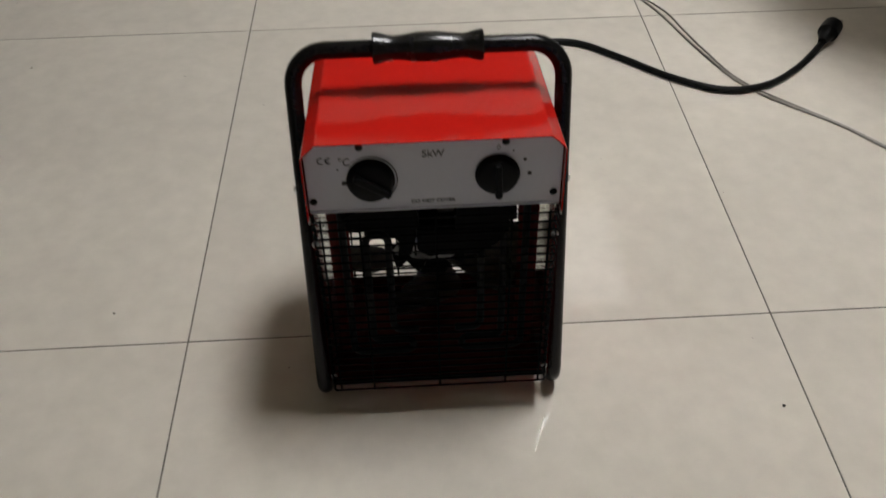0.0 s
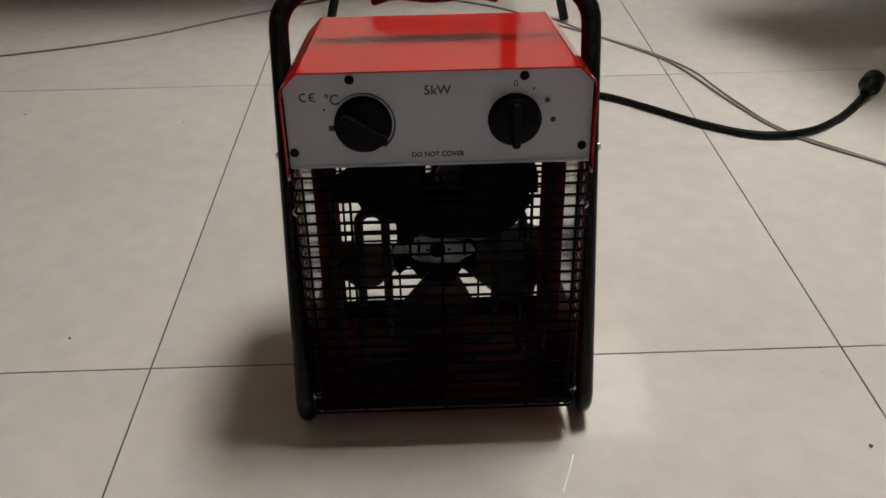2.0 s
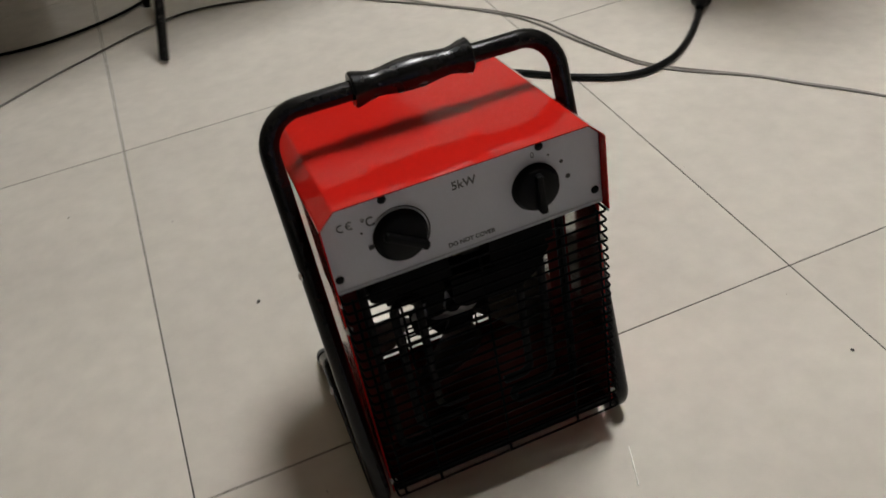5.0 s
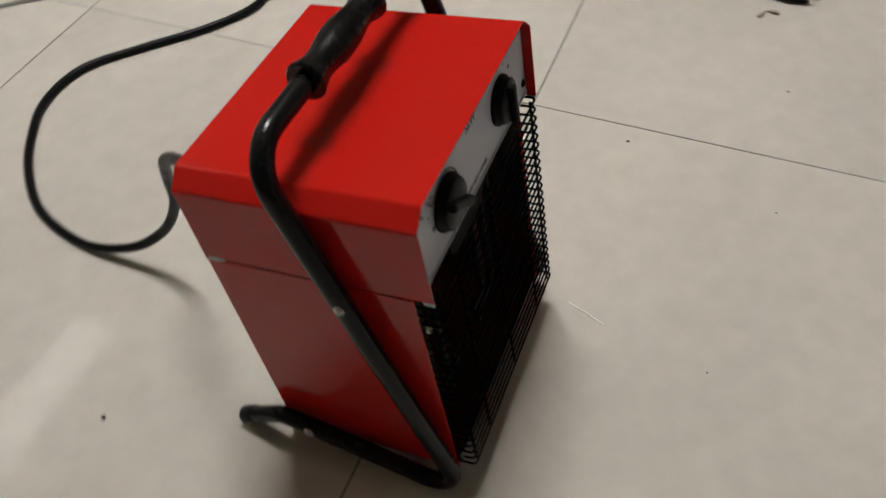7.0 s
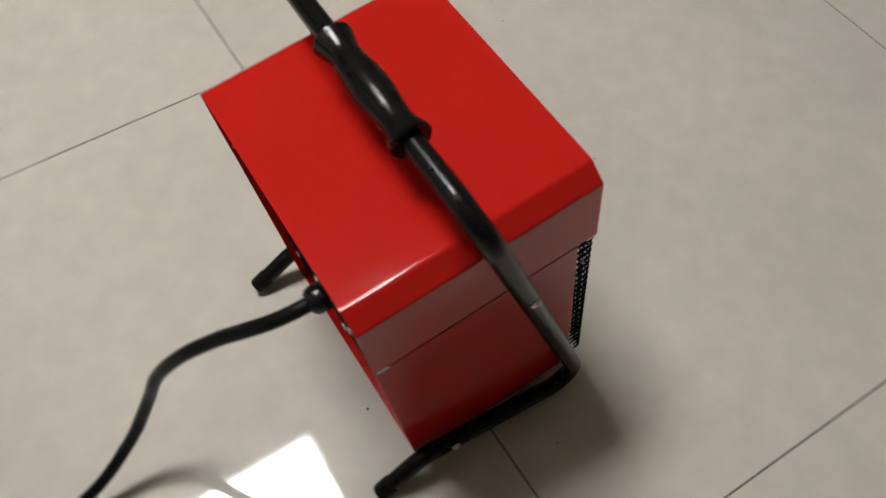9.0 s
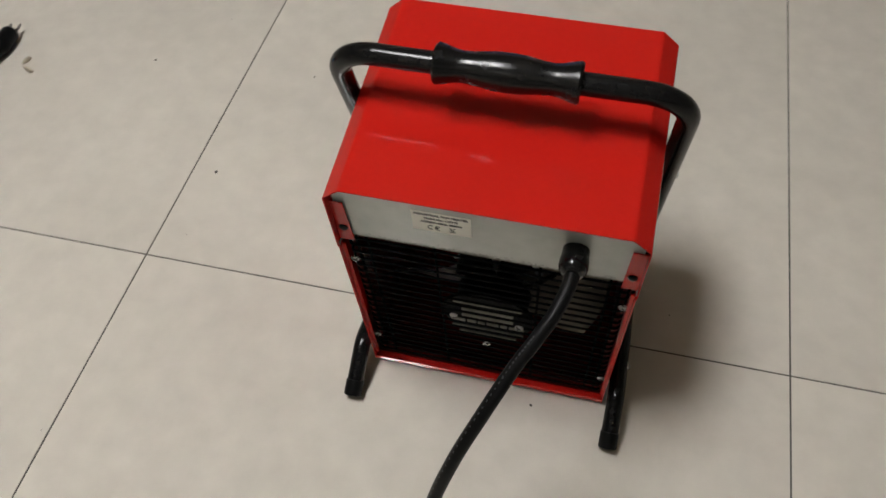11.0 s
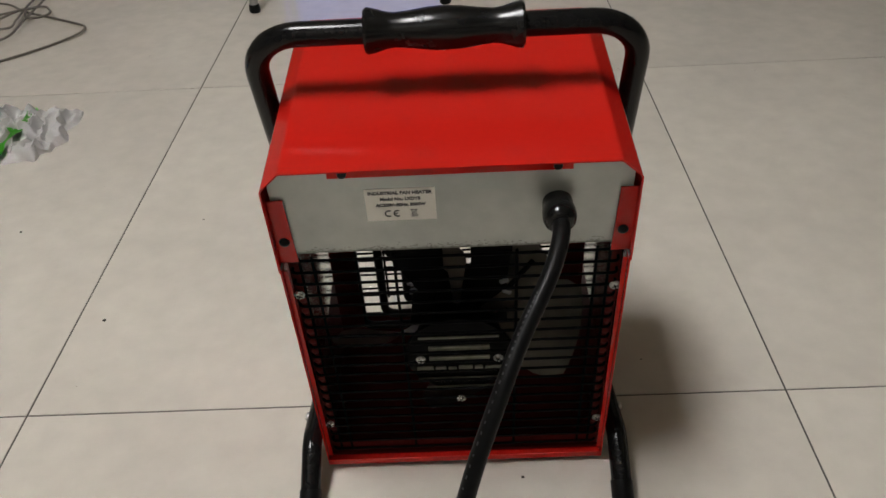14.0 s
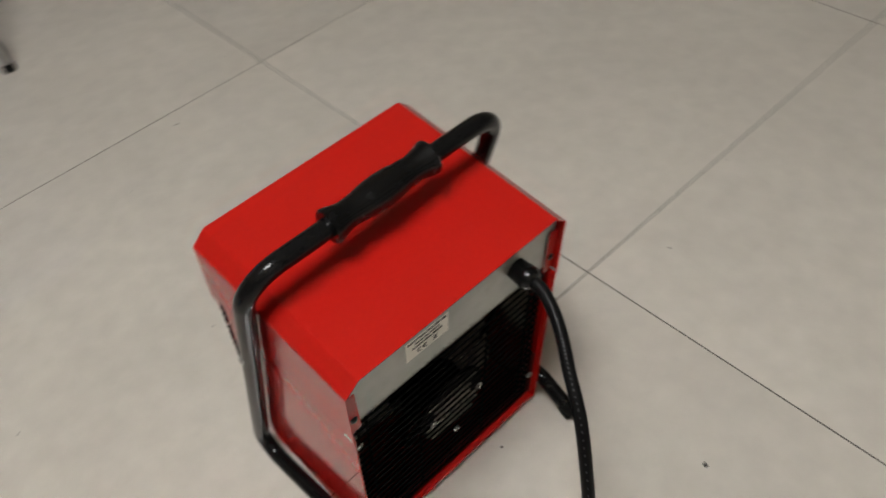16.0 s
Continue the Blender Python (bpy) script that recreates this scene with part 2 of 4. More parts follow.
for lo, hi in (((-LW - 0.02, -LD - 0.02, -0.046), (LW + 0.02, -LD - 0.001, 0.0)), ((-LW - 0.02, LD + 0.001, -0.046), (LW + 0.02, LD + 0.02, 0.0)),
               ((-LW - 0.02, -LD - 0.001, -0.046), (-LW - 0.001, LD + 0.001, 0.0)), ((LW + 0.001, -LD - 0.001, -0.046), (LW + 0.02, LD + 0.001, 0.0))):
    add_box(rim, lo, hi)
part("frame", rim, LAMP_RIM, lamp)

# ---------------------------------------------------------------- the heater
heater = thing("fan_heater", "red sheet-metal industrial fan heater on a black tubular stand", "fan heater", Matrix.Translation((0.3355, 0, 0)))
T = pose(0, 0, 0, -7.2, 0, 0)     # the body leans back in its stand


def lean(bm):
    bmesh.ops.transform(bm, matrix=T, verts=bm.verts)
    return bm


# stand: one bent tube from foot to foot over the handle
TX, TR = 0.1428, 0.0092
side = [(0.134, 0.0105), (0.084, 0.0425), (-0.1185, 0.0035), (0.0345, 0.4210)]
path = [(-TX, y, z) for y, z in side] + [(TX, y, z) for y, z in side[::-1]]
stand = part("stand", tube(fillet(path, [0.028, 0.026, 0.036, 0.036, 0.026, 0.028], 9), TR, 16), BLACK, heater, "glossy black bent steel tube stand", True)
for s in (-1, 1):
    end, inner = Vector((s * TX, 0.134, 0.0105)), Vector((s * TX, 0.084, 0.0425))
    way = (inner - end).normalized()
    part("foot_cap", tube([end - way * 0.003, end - way * 0.0015, end + way * 0.014, end + way * 0.0145], lambda f: 0.0092 + 0.0009 * (f > 0.2) , 16), RUBBER, heater, "black rubber foot cap", True)
    turn = Matrix.Translation((s * (TX + TR - 0.0015), -0.019, 0.281)) @ pose(0, 0, 0, 0, 90 * s, 0)
    part("stand_bolt", lathe([(0.0048, 0), (0.0048, 0.0010), (0.0034, 0.0026), (0.0012, 0.0032)], turn, 14), STEEL, heater, "bright bolt head", True)
    turn = Matrix.Translation((s * (TX + TR - 0.0015), 0.05, 0.0375)) @ pose(0, 0, 0, 0, 90 * s, 0)
    part("stand_bolt", lathe([(0.0055, 0), (0.0055, 0.001), (0.0036, 0.003), (0.0012, 0.0038)], turn, 14), STEEL, heater, "bright bolt head", True)
# grip
GP = [(0.0165, 0.0), (0.0168, 0.002), (0.0160, 0.006), (0.0132, 0.016), (0.0124, 0.022), (0.0132, 0.032), (0.0152, 0.046), (0.0157, 0.0575)]
prof = [(0.0100, 0.0), (0.0152, 0.0)] + GP[1:] + [(r, 0.115 - h) for r, h in GP[-2:0:-1]] + [(0.0152, 0.115), (0.0100, 0.115)]
part("grip", lathe(prof, Matrix.Translation((-0.0575, 0.0345, 0.4210)) @ pose(0, 0, 0, 0, 90, 0), 28), GRIP, heater, "black moulded plastic hand grip", True)

# lid: folded red sheet with chamfered shoulders
HW, FW, ZT, ZC, ZS = 0.1316, 0.1163, 0.3745, 0.3600, 0.2840


def shell_outline(t, r):
    line = fillet([(-HW + t, 0, ZS), (-HW + t, 0, ZC - t * 0.4), (-FW + t * 0.4, 0, ZT - t), (FW - t * 0.4, 0, ZT - t), (HW - t, 0, ZC - t * 0.4), (HW - t, 0, ZS)], r, 4)
    held = [line[0]]
    for a, b in zip(line, line[1:]):
        if (b - a).length > 0.008:
            d = (b - a).normalized() * 0.0012
            held += [a + d, b - d]
        held.append(b)
    return [(p.x, p.z) for p in held]


outer, inner = shell_outline(0, 0.005), shell_outline(0.0012, 0.004)
lid = part("lid", lean(extrude_outline(outer + inner[::-1], -0.1290, 0.0830)), RED, heater, "glossy red folded lid with chamfered shoulders", True)
# front panel
fp = fillet([(-0.1294, 0, 0.2898), (-0.1294, 0, ZC - 0.001), (-FW + 0.001, 0, ZT - 0.0016), (FW - 0.001, 0, ZT - 0.0016), (0.1294, 0, ZC - 0.001), (0.1294, 0, 0.2898)], 0.004, 3)
panel = part("front_panel", lean(extrude_outline([(p.x, p.z) for p in fp], -0.1200, -0.1180)), PANEL, heater, "grey printed control panel")
part("panel_lip", lean(box((-0.1290, -0.1214, 0.2885), (0.1290, -0.1162, 0.2915), 0.0008)), PANEL, panel)
F = T @ Matrix.Translation((-0.0012, -0.1201, 0)) @ pose(0, 0, 0, 90, 0, 0)     # x right, y up, z towards the front


def on_front(x, z):
    return F @ Matrix.Translation((x, z, 0.0))


for x, z in ((-0.0725, 0.3656), (0.0725, 0.3656), (-0.1235, 0.3033), (0.1235, 0.3033)):
    part("panel_screw", lathe([(0.0040, 0), (0.0040, 0.0008), (0.0028, 0.0022), (0.0010, 0.0026)], on_front(x, z), 14), RUBBER, panel, "black screw head", True)
lettering("5kW", 0.0113, on_front(0.0, 0.3549), PRINT, panel, bold=0.0002)
lettering("DO NOT COVER", 0.0060, on_front(-0.0006, 0.2985), INK, panel, bold=0.00018)
lettering("°C", 0.0125, on_front(-0.0885, 0.3486), PRINT, panel, wide=0.85, bold=0.0002)
conformity_mark(on_front(-0.1075, 0.3514), 0.0033, 0.0006, panel)
lettering("0", 0.0080, on_front(0.0655, 0.3590), INK, panel)
ring = bmesh.new()
arc = [Vector((0.0268 * math.cos(a), 0.0268 * math.sin(a), 0.0001)) for a in (radians(-50 + 190 * k / 24) for k in range(25))]
add_tube(ring, [on_front(-0.0632, 0.3273) @ p for p in arc], lambda f: 0.0003 + 0.0006 * (1 - f), 6)
part("dial_scale", ring, INK, panel)
for x, z, r in ((-0.0955, 0.3405, 0.0011), (0.0977, 0.3272, 0.0024), (0.0925, 0.3440, 0.0019), (0.0805, 0.3545, 0.0010)):
    part("dial_mark", lathe([(r, 0.0), (r, 0.0002)], on_front(x, z), 12), INK, panel)
part("dial_mark", box((-0.0024, -0.0024, 0), (0.0024, 0.0024, 0.0002), 0, on_front(-0.0900, 0.3243)), INK, panel)


def knob(x, z, turn, size=1.0):
    k = part("control_knob", lathe([(0.0245, 0), (0.0245, 0.0025), (0.0228, 0.0040), (0.0215, 0.0085), (0.0200, 0.0096), (0.0050, 0.0100)], on_front(x, z) @ Matrix.Diagonal((size, size, 1, 1)), 36), KNOB, panel, "black rotary control knob", True)
    g = on_front(x, z) @ pose(0, 0, 0, 0, 0, turn) @ Matrix.Diagonal((size, size, 1, 1))
    part("finger_bar", box((-0.0040, -0.0236, 0.0075), (0.0040, 0.0190, 0.0165), 0.0028, g), KNOB, k)


knob(-0.0632, 0.3273, 58)
knob(0.0650, 0.3282, 2, 0.93)

# body shell
for s in (-1, 1):
    part("side_panel", lean(box((s * 0.1296, -0.1110, 0.0180), (s * 0.1308, 0.0828, 0.2800))), RED, heater, "red sheet side panel")
    part("rear_hem", lean(box((s * 0.1262, 0.0768, 0.0270), (s * 0.1295, 0.0780, 0.2780))), RED, heater, "narrow folded red hem")
    part("corner_lug", lean(box((s * 0.1299, 0.0700, 0.2806), (s * 0.1314, 0.0806, 0.2836))), ZINC, heater, "bare metal corner lug")
    part("lid_lip", lean(box((s * 0.1298, 0.0808, 0.2803), (s * 0.1316, 0.0829, 0.2839))), RED, heater, "red folded lid corner")
    part("corner_lug", lean(box((s * 0.1299, -0.1285, 0.2806), (s * 0.1315, -0.1200, 0.2836))), ZINC, heater, "bare metal corner lug")
    # folded tab of the lid on the back, with its screw
    tab = [(s * 0.1303, 0.3460), (s * 0.1185, 0.3460), (s * 0.1165, 0.2860), (s * 0.1303, 0.2860)]
    part("rear_tab", lean(extrude_outline(tab if s > 0 else tab[::-1], 0.0758, 0.0768)), RED, heater, "folded red lid tab")
    part("tab_screw", lathe([(0.0040, 0), (0.0040, 0.001), (0.0026, 0.0022), (0.001, 0.0025)], T @ Matrix.Translation((s * 0.1235, 0.0768, 0.3070)) @ pose(0, 0, 0, -90, 0, 0), 14), RUBBER, heater, "black screw head", True)
for s in (-1, 1):
    part("inner_liner", lean(box((s * 0.1280, -0.1080, 0.1150), (s * 0.1290, 0.0580, 0.2860))), LINER, heater, "bare galvanised inner side wall")
    part("lower_liner", lean(box((s * 0.1280, -0.1080, 0.0230), (s * 0.1290, 0.0760, 0.1140))), RED_SHADED, heater, "inner lower wall, red darkened for shade")
    part("side_guard", lean(box((s * 0.0985, -0.0520, 0.0230), (s * 0.1222, -0.0508, 0.2860))), RED_SHADED, heater, "inner guard strip, red darkened for shade")
    part("side_flange", lean(box((s * 0.1190, 0.0655, 0.0230), (s * 0.1278, 0.0668, 0.2880))), RED_SHADED, heater, "rear side flange, red darkened for shade")
bm = bmesh.new()
add_box(bm, (-0.1295, -0.1060, 0.0172), (0.1295, 0.0822, 0.0184))
add_box(bm, (-0.1295, 0.0810, 0.0184), (0.1295, 0.0822, 0.0250))
# tray and rear skirt: interior shade painted in as dark red
part("drip_tray", lean(box((-0.1290, -0.1050, 0.0196), (0.1290, 0.0730, 0.0225))), RED_SHADED, heater, "inner tray, red darkened for shade")
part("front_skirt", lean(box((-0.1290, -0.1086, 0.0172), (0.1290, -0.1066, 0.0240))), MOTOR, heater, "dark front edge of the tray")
part("rear_skirt", lean(box((-0.1290, 0.0690, 0.0228), (0.1290, 0.0702, 0.0400))), RED_SHADED, heater, "inner rear skirt, red darkened for shade")
part("bottom_plate", lean(bm), RED, heater, "red bottom plate with rear flange")
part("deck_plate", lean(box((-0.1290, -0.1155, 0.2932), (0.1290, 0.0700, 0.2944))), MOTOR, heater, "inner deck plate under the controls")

# rear plate
rp = fillet([(-0.1275, 0, 0.2925), (-0.1275, 0, 0.3590), (-0.1140, 0, 0.3722), (0.1140, 0, 0.3722), (0.1275, 0, 0.3590), (0.1275, 0, 0.2925)], 0.006, 4)
rear = part("rear_plate", lean(extrude_outline([(p.x, p.z) for p in rp], 0.0732, 0.0744)), ZINC, heater, "galvanised steel rear plate")
part("rear_flange", lean(box((-0.0845, 0.0746, 0.3630), (0.0845, 0.0756, 0.3732))), RED, heater, "folded red flange")
for x in (-0.074, 0.074):
    part("flange_screw", lathe([(0.0034, 0), (0.0030, 0.0014), (0.001, 0.0018)], T @ Matrix.Translation((x, 0.0756, 0.3665)) @ pose(0, 0, 0, -90, 0, 0), 12), RUBBER, heater, "", True)
B = T @ Matrix.Translation((0, 0.0745, 0)) @ pose(0, 0, 0, 90, 0, 180)      # seen from behind: x to the right, y up


def on_back(x, z, out=0.0):
    return B @ Matrix.Translation((-x, z, out))


def crossed(screw, m, r, h):
    """Dark cross recess on a screw head."""
    bm = bmesh.new()
    turn = m @ pose(0, 0, 0, 0, 0, random.uniform(0, 90))
    add_box(bm, (-r * 0.62, -r * 0.12, h - 0.0012), (r * 0.62, r * 0.12, h), 0, turn)
    add_box(bm, (-r * 0.12, -r * 0.62, h - 0.0011), (r * 0.12, r * 0.62, h + 0.00005), 0, turn)
    part("cross_slot", bm, KNOB, screw)


grime = bmesh.new()
for k in range(260):
    x, w = random.uniform(-0.112, 0.112), random.uniform(0.0003, 0.0012)
    z = 0.2932 + abs(random.gauss(0, 0.0024))
    add_box(grime, (-w, -0.0003, 0.0), (w, 0.0003, 0.00012), 0, on_back(x, z) @ pose(0, 0, 0, 0, 0, random.uniform(-12, 12)))
add_box(grime, (-0.118, -0.0007, 0.0), (0.118, 0.0007, 0.0001), 0, on_back(0.0, 0.2933))
part("grime", grime, material("greasy_grime", (0.22, 0.22, 0.195), 0.7, grain=0.3, grain_scale=300), rear, "greasy grime spots")
sticker = part("rating_label", box((-0.0250, -0.0147, 0), (0.0250, 0.0147, 0.0002), 0, on_back(0.0358, 0.3367)), STICKER, rear, "cream paper rating label")
for txt, sz, z, wd in (("INDUSTRIAL FAN HEATER", 0.0038, 0.3475, 1.02), ("Model No.: LXDY5", 0.0036, 0.3420, 1.0), ("AC220V~50Hz, 5000W", 0.0036, 0.3366, 1.0)):
    lettering(txt, sz, on_back(0.0358, z, 0.0003), INK, sticker, wide=wd, bold=0.00017)
conformity_mark(on_back(0.0418, 0.3288, 0.0003), 0.0026, 0.0005, sticker)
bm = bmesh.new()
for a, b in (((-0.0020, 0.0025), (0.0020, 0.0025)), ((-0.0016, 0.0022), (-0.0011, -0.0020)), ((0.0016, 0.0022), (0.0011, -0.0020)), ((-0.0011, -0.0020), (0.0011, -0.0020)),
             ((-0.0026, 0.0028), (0.0026, -0.0024)), ((0.0026, 0.0028), (-0.0026, -0.0024)), ((-0.0024, -0.0034), (0.0024, -0.0034))):
    add_tube(bm, [on_back(0.0268, 0.3292, 0.0003) @ Vector((*a, 0)), on_back(0.0268, 0.3292, 0.0003) @ Vector((*b, 0))], 0.00022, 4)
part("bin_symbol", bm, INK, sticker)
gland = part("cable_gland", lathe([(0.0108, 0), (0.0110, 0.004), (0.0112, 0.0085), (0.0118, 0.0100), (0.0120, 0.0165), (0.0110, 0.0205), (0.0086, 0.0232), (0.0063, 0.0242)], on_back(-0.0750, 0.3330), 24), GRIP, heater, "black rubber cable gland", True)


# grilles: bent wires, then crossing wires
def grille(name, label, y_face, y_back, rows, zs, cols, half):
    g = new(name)
    g.parent = heater
    g["label"] = label
    bm = bmesh.new()
    sgn = 1 if y_back > y_face else -1
    line = fillet([(-half, y_back, 0), (-half, y_face, 0), (half, y_face, 0), (half, y_back, 0)], 0.004, 4)
    add_tube(bm, line, 0.00125, 6)
    lean(bm)
    bmesh.ops.recalc_face_normals(bm, faces=bm.faces)
    me = bpy.data.meshes.new("wire")
    bm.to_mesh(me)
    bm.free()
    me.materials.append(WIRE)
    me.polygons.foreach_set("use_smooth", [True] * len(me.polygons))
    step = T.to_3x3() @ Vector((0, 0, 1))
    for k in range(rows):
        z = zs[0] + (zs[1] - zs[0]) * k / (rows - 1)
        w = new("wire", me)
        w.parent = g
        w.location = step * z
    for x in cols:
        part("cross_wire", lean(tube([(x, y_face + sgn * 0.0024, zs[0] - 0.001), (x, y_face + sgn * 0.0024, zs[1] + 0.001)], 0.0013, 6)), WIRE, g)
    return g


grille("front_grille", "black wire front grille", -0.1290, -0.1085, 24, (0.0300, 0.2830), (-0.120, -0.08, 0.0, 0.08, 0.120), 0.1285)
grille("rear_grille", "black wire rear grille", 0.0728, 0.0590, 21, (0.0300, 0.2830), (-0.118, -0.108, -0.0475, 0.0460, 0.108, 0.118), 0.1250)
for x, z in ((0.1222, 0.2485), (-0.1235, 0.2465), (0.1228, 0.0745), (-0.1235, 0.0710)):
    crossed(part("grille_screw", lathe([(0.0042, 0), (0.0042, 0.001), (0.0030, 0.0022), (0.0012, 0.0024)], on_back(x, z, 0.0003), 16), STEEL, heater, "bright crossed screw head", True), on_back(x, z, 0.0003), 0.0042, 0.0026)
for x, z in ((0.1285, 0.2455), (-0.1285, 0.2455), (0.1285, 0.0420), (-0.1285, 0.0420)):
    part("grille_screw", lathe([(0.0040, 0), (0.0040, 0.001), (0.0026, 0.0022), (0.001, 0.0025)], T @ Matrix.Translation((x, -0.1165, z)) @ pose(0, 0, 0, 90, 0, 0), 12), STEEL, heater, "bright screw head", True)

for s in (-1, 1):
    for k in range(15):
        part("side_stud", lathe([(0.0034, 0), (0.0030, 0.0012), (0.0012, 0.0018)], on_back(s * 0.1222, 0.058 + 0.0127 * k, -0.006), 10), STUD, heater, "small red stud", True)

# fan, motor and heating tubes inside
AX = 0.145
motor = part("motor", lean(lathe([(0.026, 0.0), (0.036, 0.003), (0.038, 0.030), (0.034, 0.036), (0.008, 0.040)], Matrix.Translation((0, 0.062, AX)) @ pose(0, 0, 0, 90, 0, 0), 28)), MOTOR, heater, "black fan motor", True)
notch = fillet([(-0.0130, 0, 0.2930), (-0.0130, 0, 0.2200), (-0.0060, 0, 0.2140), (0.0105, 0, 0.2140), (0.0105, 0, 0.2930)], [0.006, 0.004, 0.002], 5)
wing = [(0.0720, 0.2930), (0.0620, 0.2440), (0.0460, 0.2150), (0.0375, 0.2000), (0.0440, 0.1480), (-0.0440, 0.1480), (-0.0435, 0.2010), (-0.0480, 0.2400), (-0.0480, 0.2930)]
part("motor_bracket", lean(extrude_outline(wing[::-1] + [(q.x, q.z) for q in notch[::-1]], 0.0180, 0.0215)), MOTOR, heater, "black motor bracket with a notched top")
part("bracket_rib", lean(box((-0.0042, 0.0100, 0.2300), (0.0012, 0.0120, 0.2925))), FAN, heater, "thin grey metal rib")
part("wire_stay", lean(tube([(-0.0600, 0.0660, 0.2670), (-0.0410, 0.0660, 0.2380)], 0.0022, 8)), WIRE, heater, "black wire stay")
for x, z, r in ((-0.0405, 0.2090, 20), (-0.0430, 0.1960, -30), (0.0380, 0.2010, 35)):
    part("bracket_clip", lean(box((-0.0040, -0.0010, -0.0022), (0.0040, 0.0010, 0.0022), 0.0008, Matrix.Translation((x, 0.0300, z)) @ pose(0, 0, 0, 0, r, 0))), FAN, heater, "bare metal bracket clip")
part("end_cover", lean(lathe([(0.046, 0.0), (0.046, 0.004), (0.041, 0.006)], Matrix.Translation((0, 0.0690, 0.160)) @ pose(0, 0, 0, 90, 0, 0), 32)), MOTOR, motor, "black motor end cover", True)
for z, w, h in ((0.1155, 0.030, 0.0042), (0.1265, 0.037, 0.0052), (0.1545, 0.026, 0.0062), (0.1685, 0.026, 0.0056), (0.1840, 0.034, 0.0022)):
    part("vent_slat", lean(box((-w, 0.0692, z), (w, 0.0712, z + h), 0.0008)), SLAT, motor, "grey metal vent slat")
for k, (x0, x1) in enumerate(((-0.037, -0.022), (-0.020, -0.013), (-0.011, 0.001), (0.003, 0.010), (0.012, 0.021), (0.023, 0.037))):
    part("winding_end", lean(box((x0, 0.0690 + 0.0004 * (k % 2), 0.1395), (x1, 0.0708, 0.1460 + 0.0008 * (k % 3)), 0.0012)), SLAT, motor, "pale motor winding seen through the vent")
for x, z in ((0.0325, 0.165), (-0.0330, 0.164), (0.0, 0.109)):
    crossed(part("motor_screw", lathe([(0.0042, 0), (0.0042, 0.001), (0.0030, 0.0022), (0.0012, 0.0024)], on_back(x, z, 0.0016), 16), STEEL, heater, "bright crossed screw head", True), on_back(x, z, 0.0016), 0.0042, 0.0026)
fan = part("fan", lean(lathe([(0.016, 0.0), (0.024, 0.003), (0.026, 0.014), (0.017, 0.026), (0.004, 0.030)], Matrix.Translation((0, 0.0195, AX)) @ pose(0, 0, 0, 90, 0, 0), 24)), FAN, heater, "bright metal fan hub", True)
BLADES = [(58, 96), (107, 144), (168, 222), (232, 294), (318, 368)]     # from leading to trailing edge, degrees
for a0, a1 in BLADES:
    bm = bmesh.new()
    rows = []
    for i in range(9):
        f = i / 8
        r = 0.020 + 0.096 * f
        tuck = 5.0 * (1 - f) ** 2 + 9.0 * max(0.0, f - 0.75) ** 2 * 16     # narrower at the root and at the rounded tip
        row = []
        for j in range(9):
            u = j / 8
            ang = radians(a0 + tuck + (a1 - a0 - 2 * tuck) * u)
            x = r * math.cos(ang)
            row.append((x, -0.014 + 0.046 * u + 0.004 * math.sin(math.pi * u), AX + r * math.sin(ang)))
        rows.append(row)
    grid = [[bm.verts.new(q) for q in row] for row in rows]
    for a, b in zip(grid, grid[1:]):
        for j in range(8):
            bm.faces.new((a[j], a[j + 1], b[j + 1], b[j]))
    bmesh.ops.solidify(bm, geom=bm.faces[:], thickness=0.001)
    part("fan_blade", lean(bm), BLADE, fan, "dull grey fan blade", True)
bar = part("hub_bar", lean(box((-0.046, -0.0110, 0.1420), (0.034, -0.0080, 0.1600), 0.001)), MOTOR, fan, "dark bar over the hub")
ALLOY = material("cast_alloy", (0.34, 0.337, 0.32), 0.35, metal=0.3, stain=0.35, stain_scale=60, rough_var=0.1)
skirt = fillet([(-0.0518, 0, 0.1560), (-0.0518, 0, 0.1409), (-0.0471, 0, 0.1140), (-0.0341, 0, 0.1290), (-0.0185, 0, 0.1080), (0.0140, 0, 0.1075), (0.0244, 0, 0.1270), (0.0365, 0, 0.1080), (0.0400, 0, 0.1380), (0.0400, 0, 0.1560)], [0.002, 0.008, 0.001, 0.011, 0.001, 0.001, 0.009, 0.001], 6)
part("hub_skirt", lean(extrude_outline([(q.x, q.z) for q in skirt][::-1], -0.0078, -0.0062)), MOTOR, bar, "black scalloped skirt round the hub")
# low dome with a squared-off rim, pressed in one piece
bm = bmesh.new()
rim = [(-0.0505, 0.1445), (-0.0442, 0.1580), (-0.0259, 0.1640), (-0.0146, 0.1642), (0.0259, 0.1583), (0.0373, 0.1454), (0.0258, 0.1382), (0.0144, 0.1323), (-0.0199, 0.1346), (-0.0334, 0.1420)]
rim = [(p.x, p.z) for p in spline([(x, 0, z) for x, z in rim], 4, True)]
rings = [[bm.verts.new((-0.003 + (x + 0.003) * f, -0.0112 - 0.0040 * (1 - f * f), 0.1480 + (z - 0.1480) * f)) for x, z in rim] for f in (1.0, 0.93, 0.80, 0.60, 0.35)]
for a, b in zip(rings, rings[1:]):
    for k in range(len(rim)):
        bm.faces.new((a[k], a[(k + 1) % len(rim)], b[(k + 1) % len(rim)], b[k]))
bm.faces.new(rings[-1])
bmesh.ops.recalc_face_normals(bm, faces=bm.faces)
part("hub_plate", lean(bm), ALLOY, bar, "pale pressed hub plate", True)
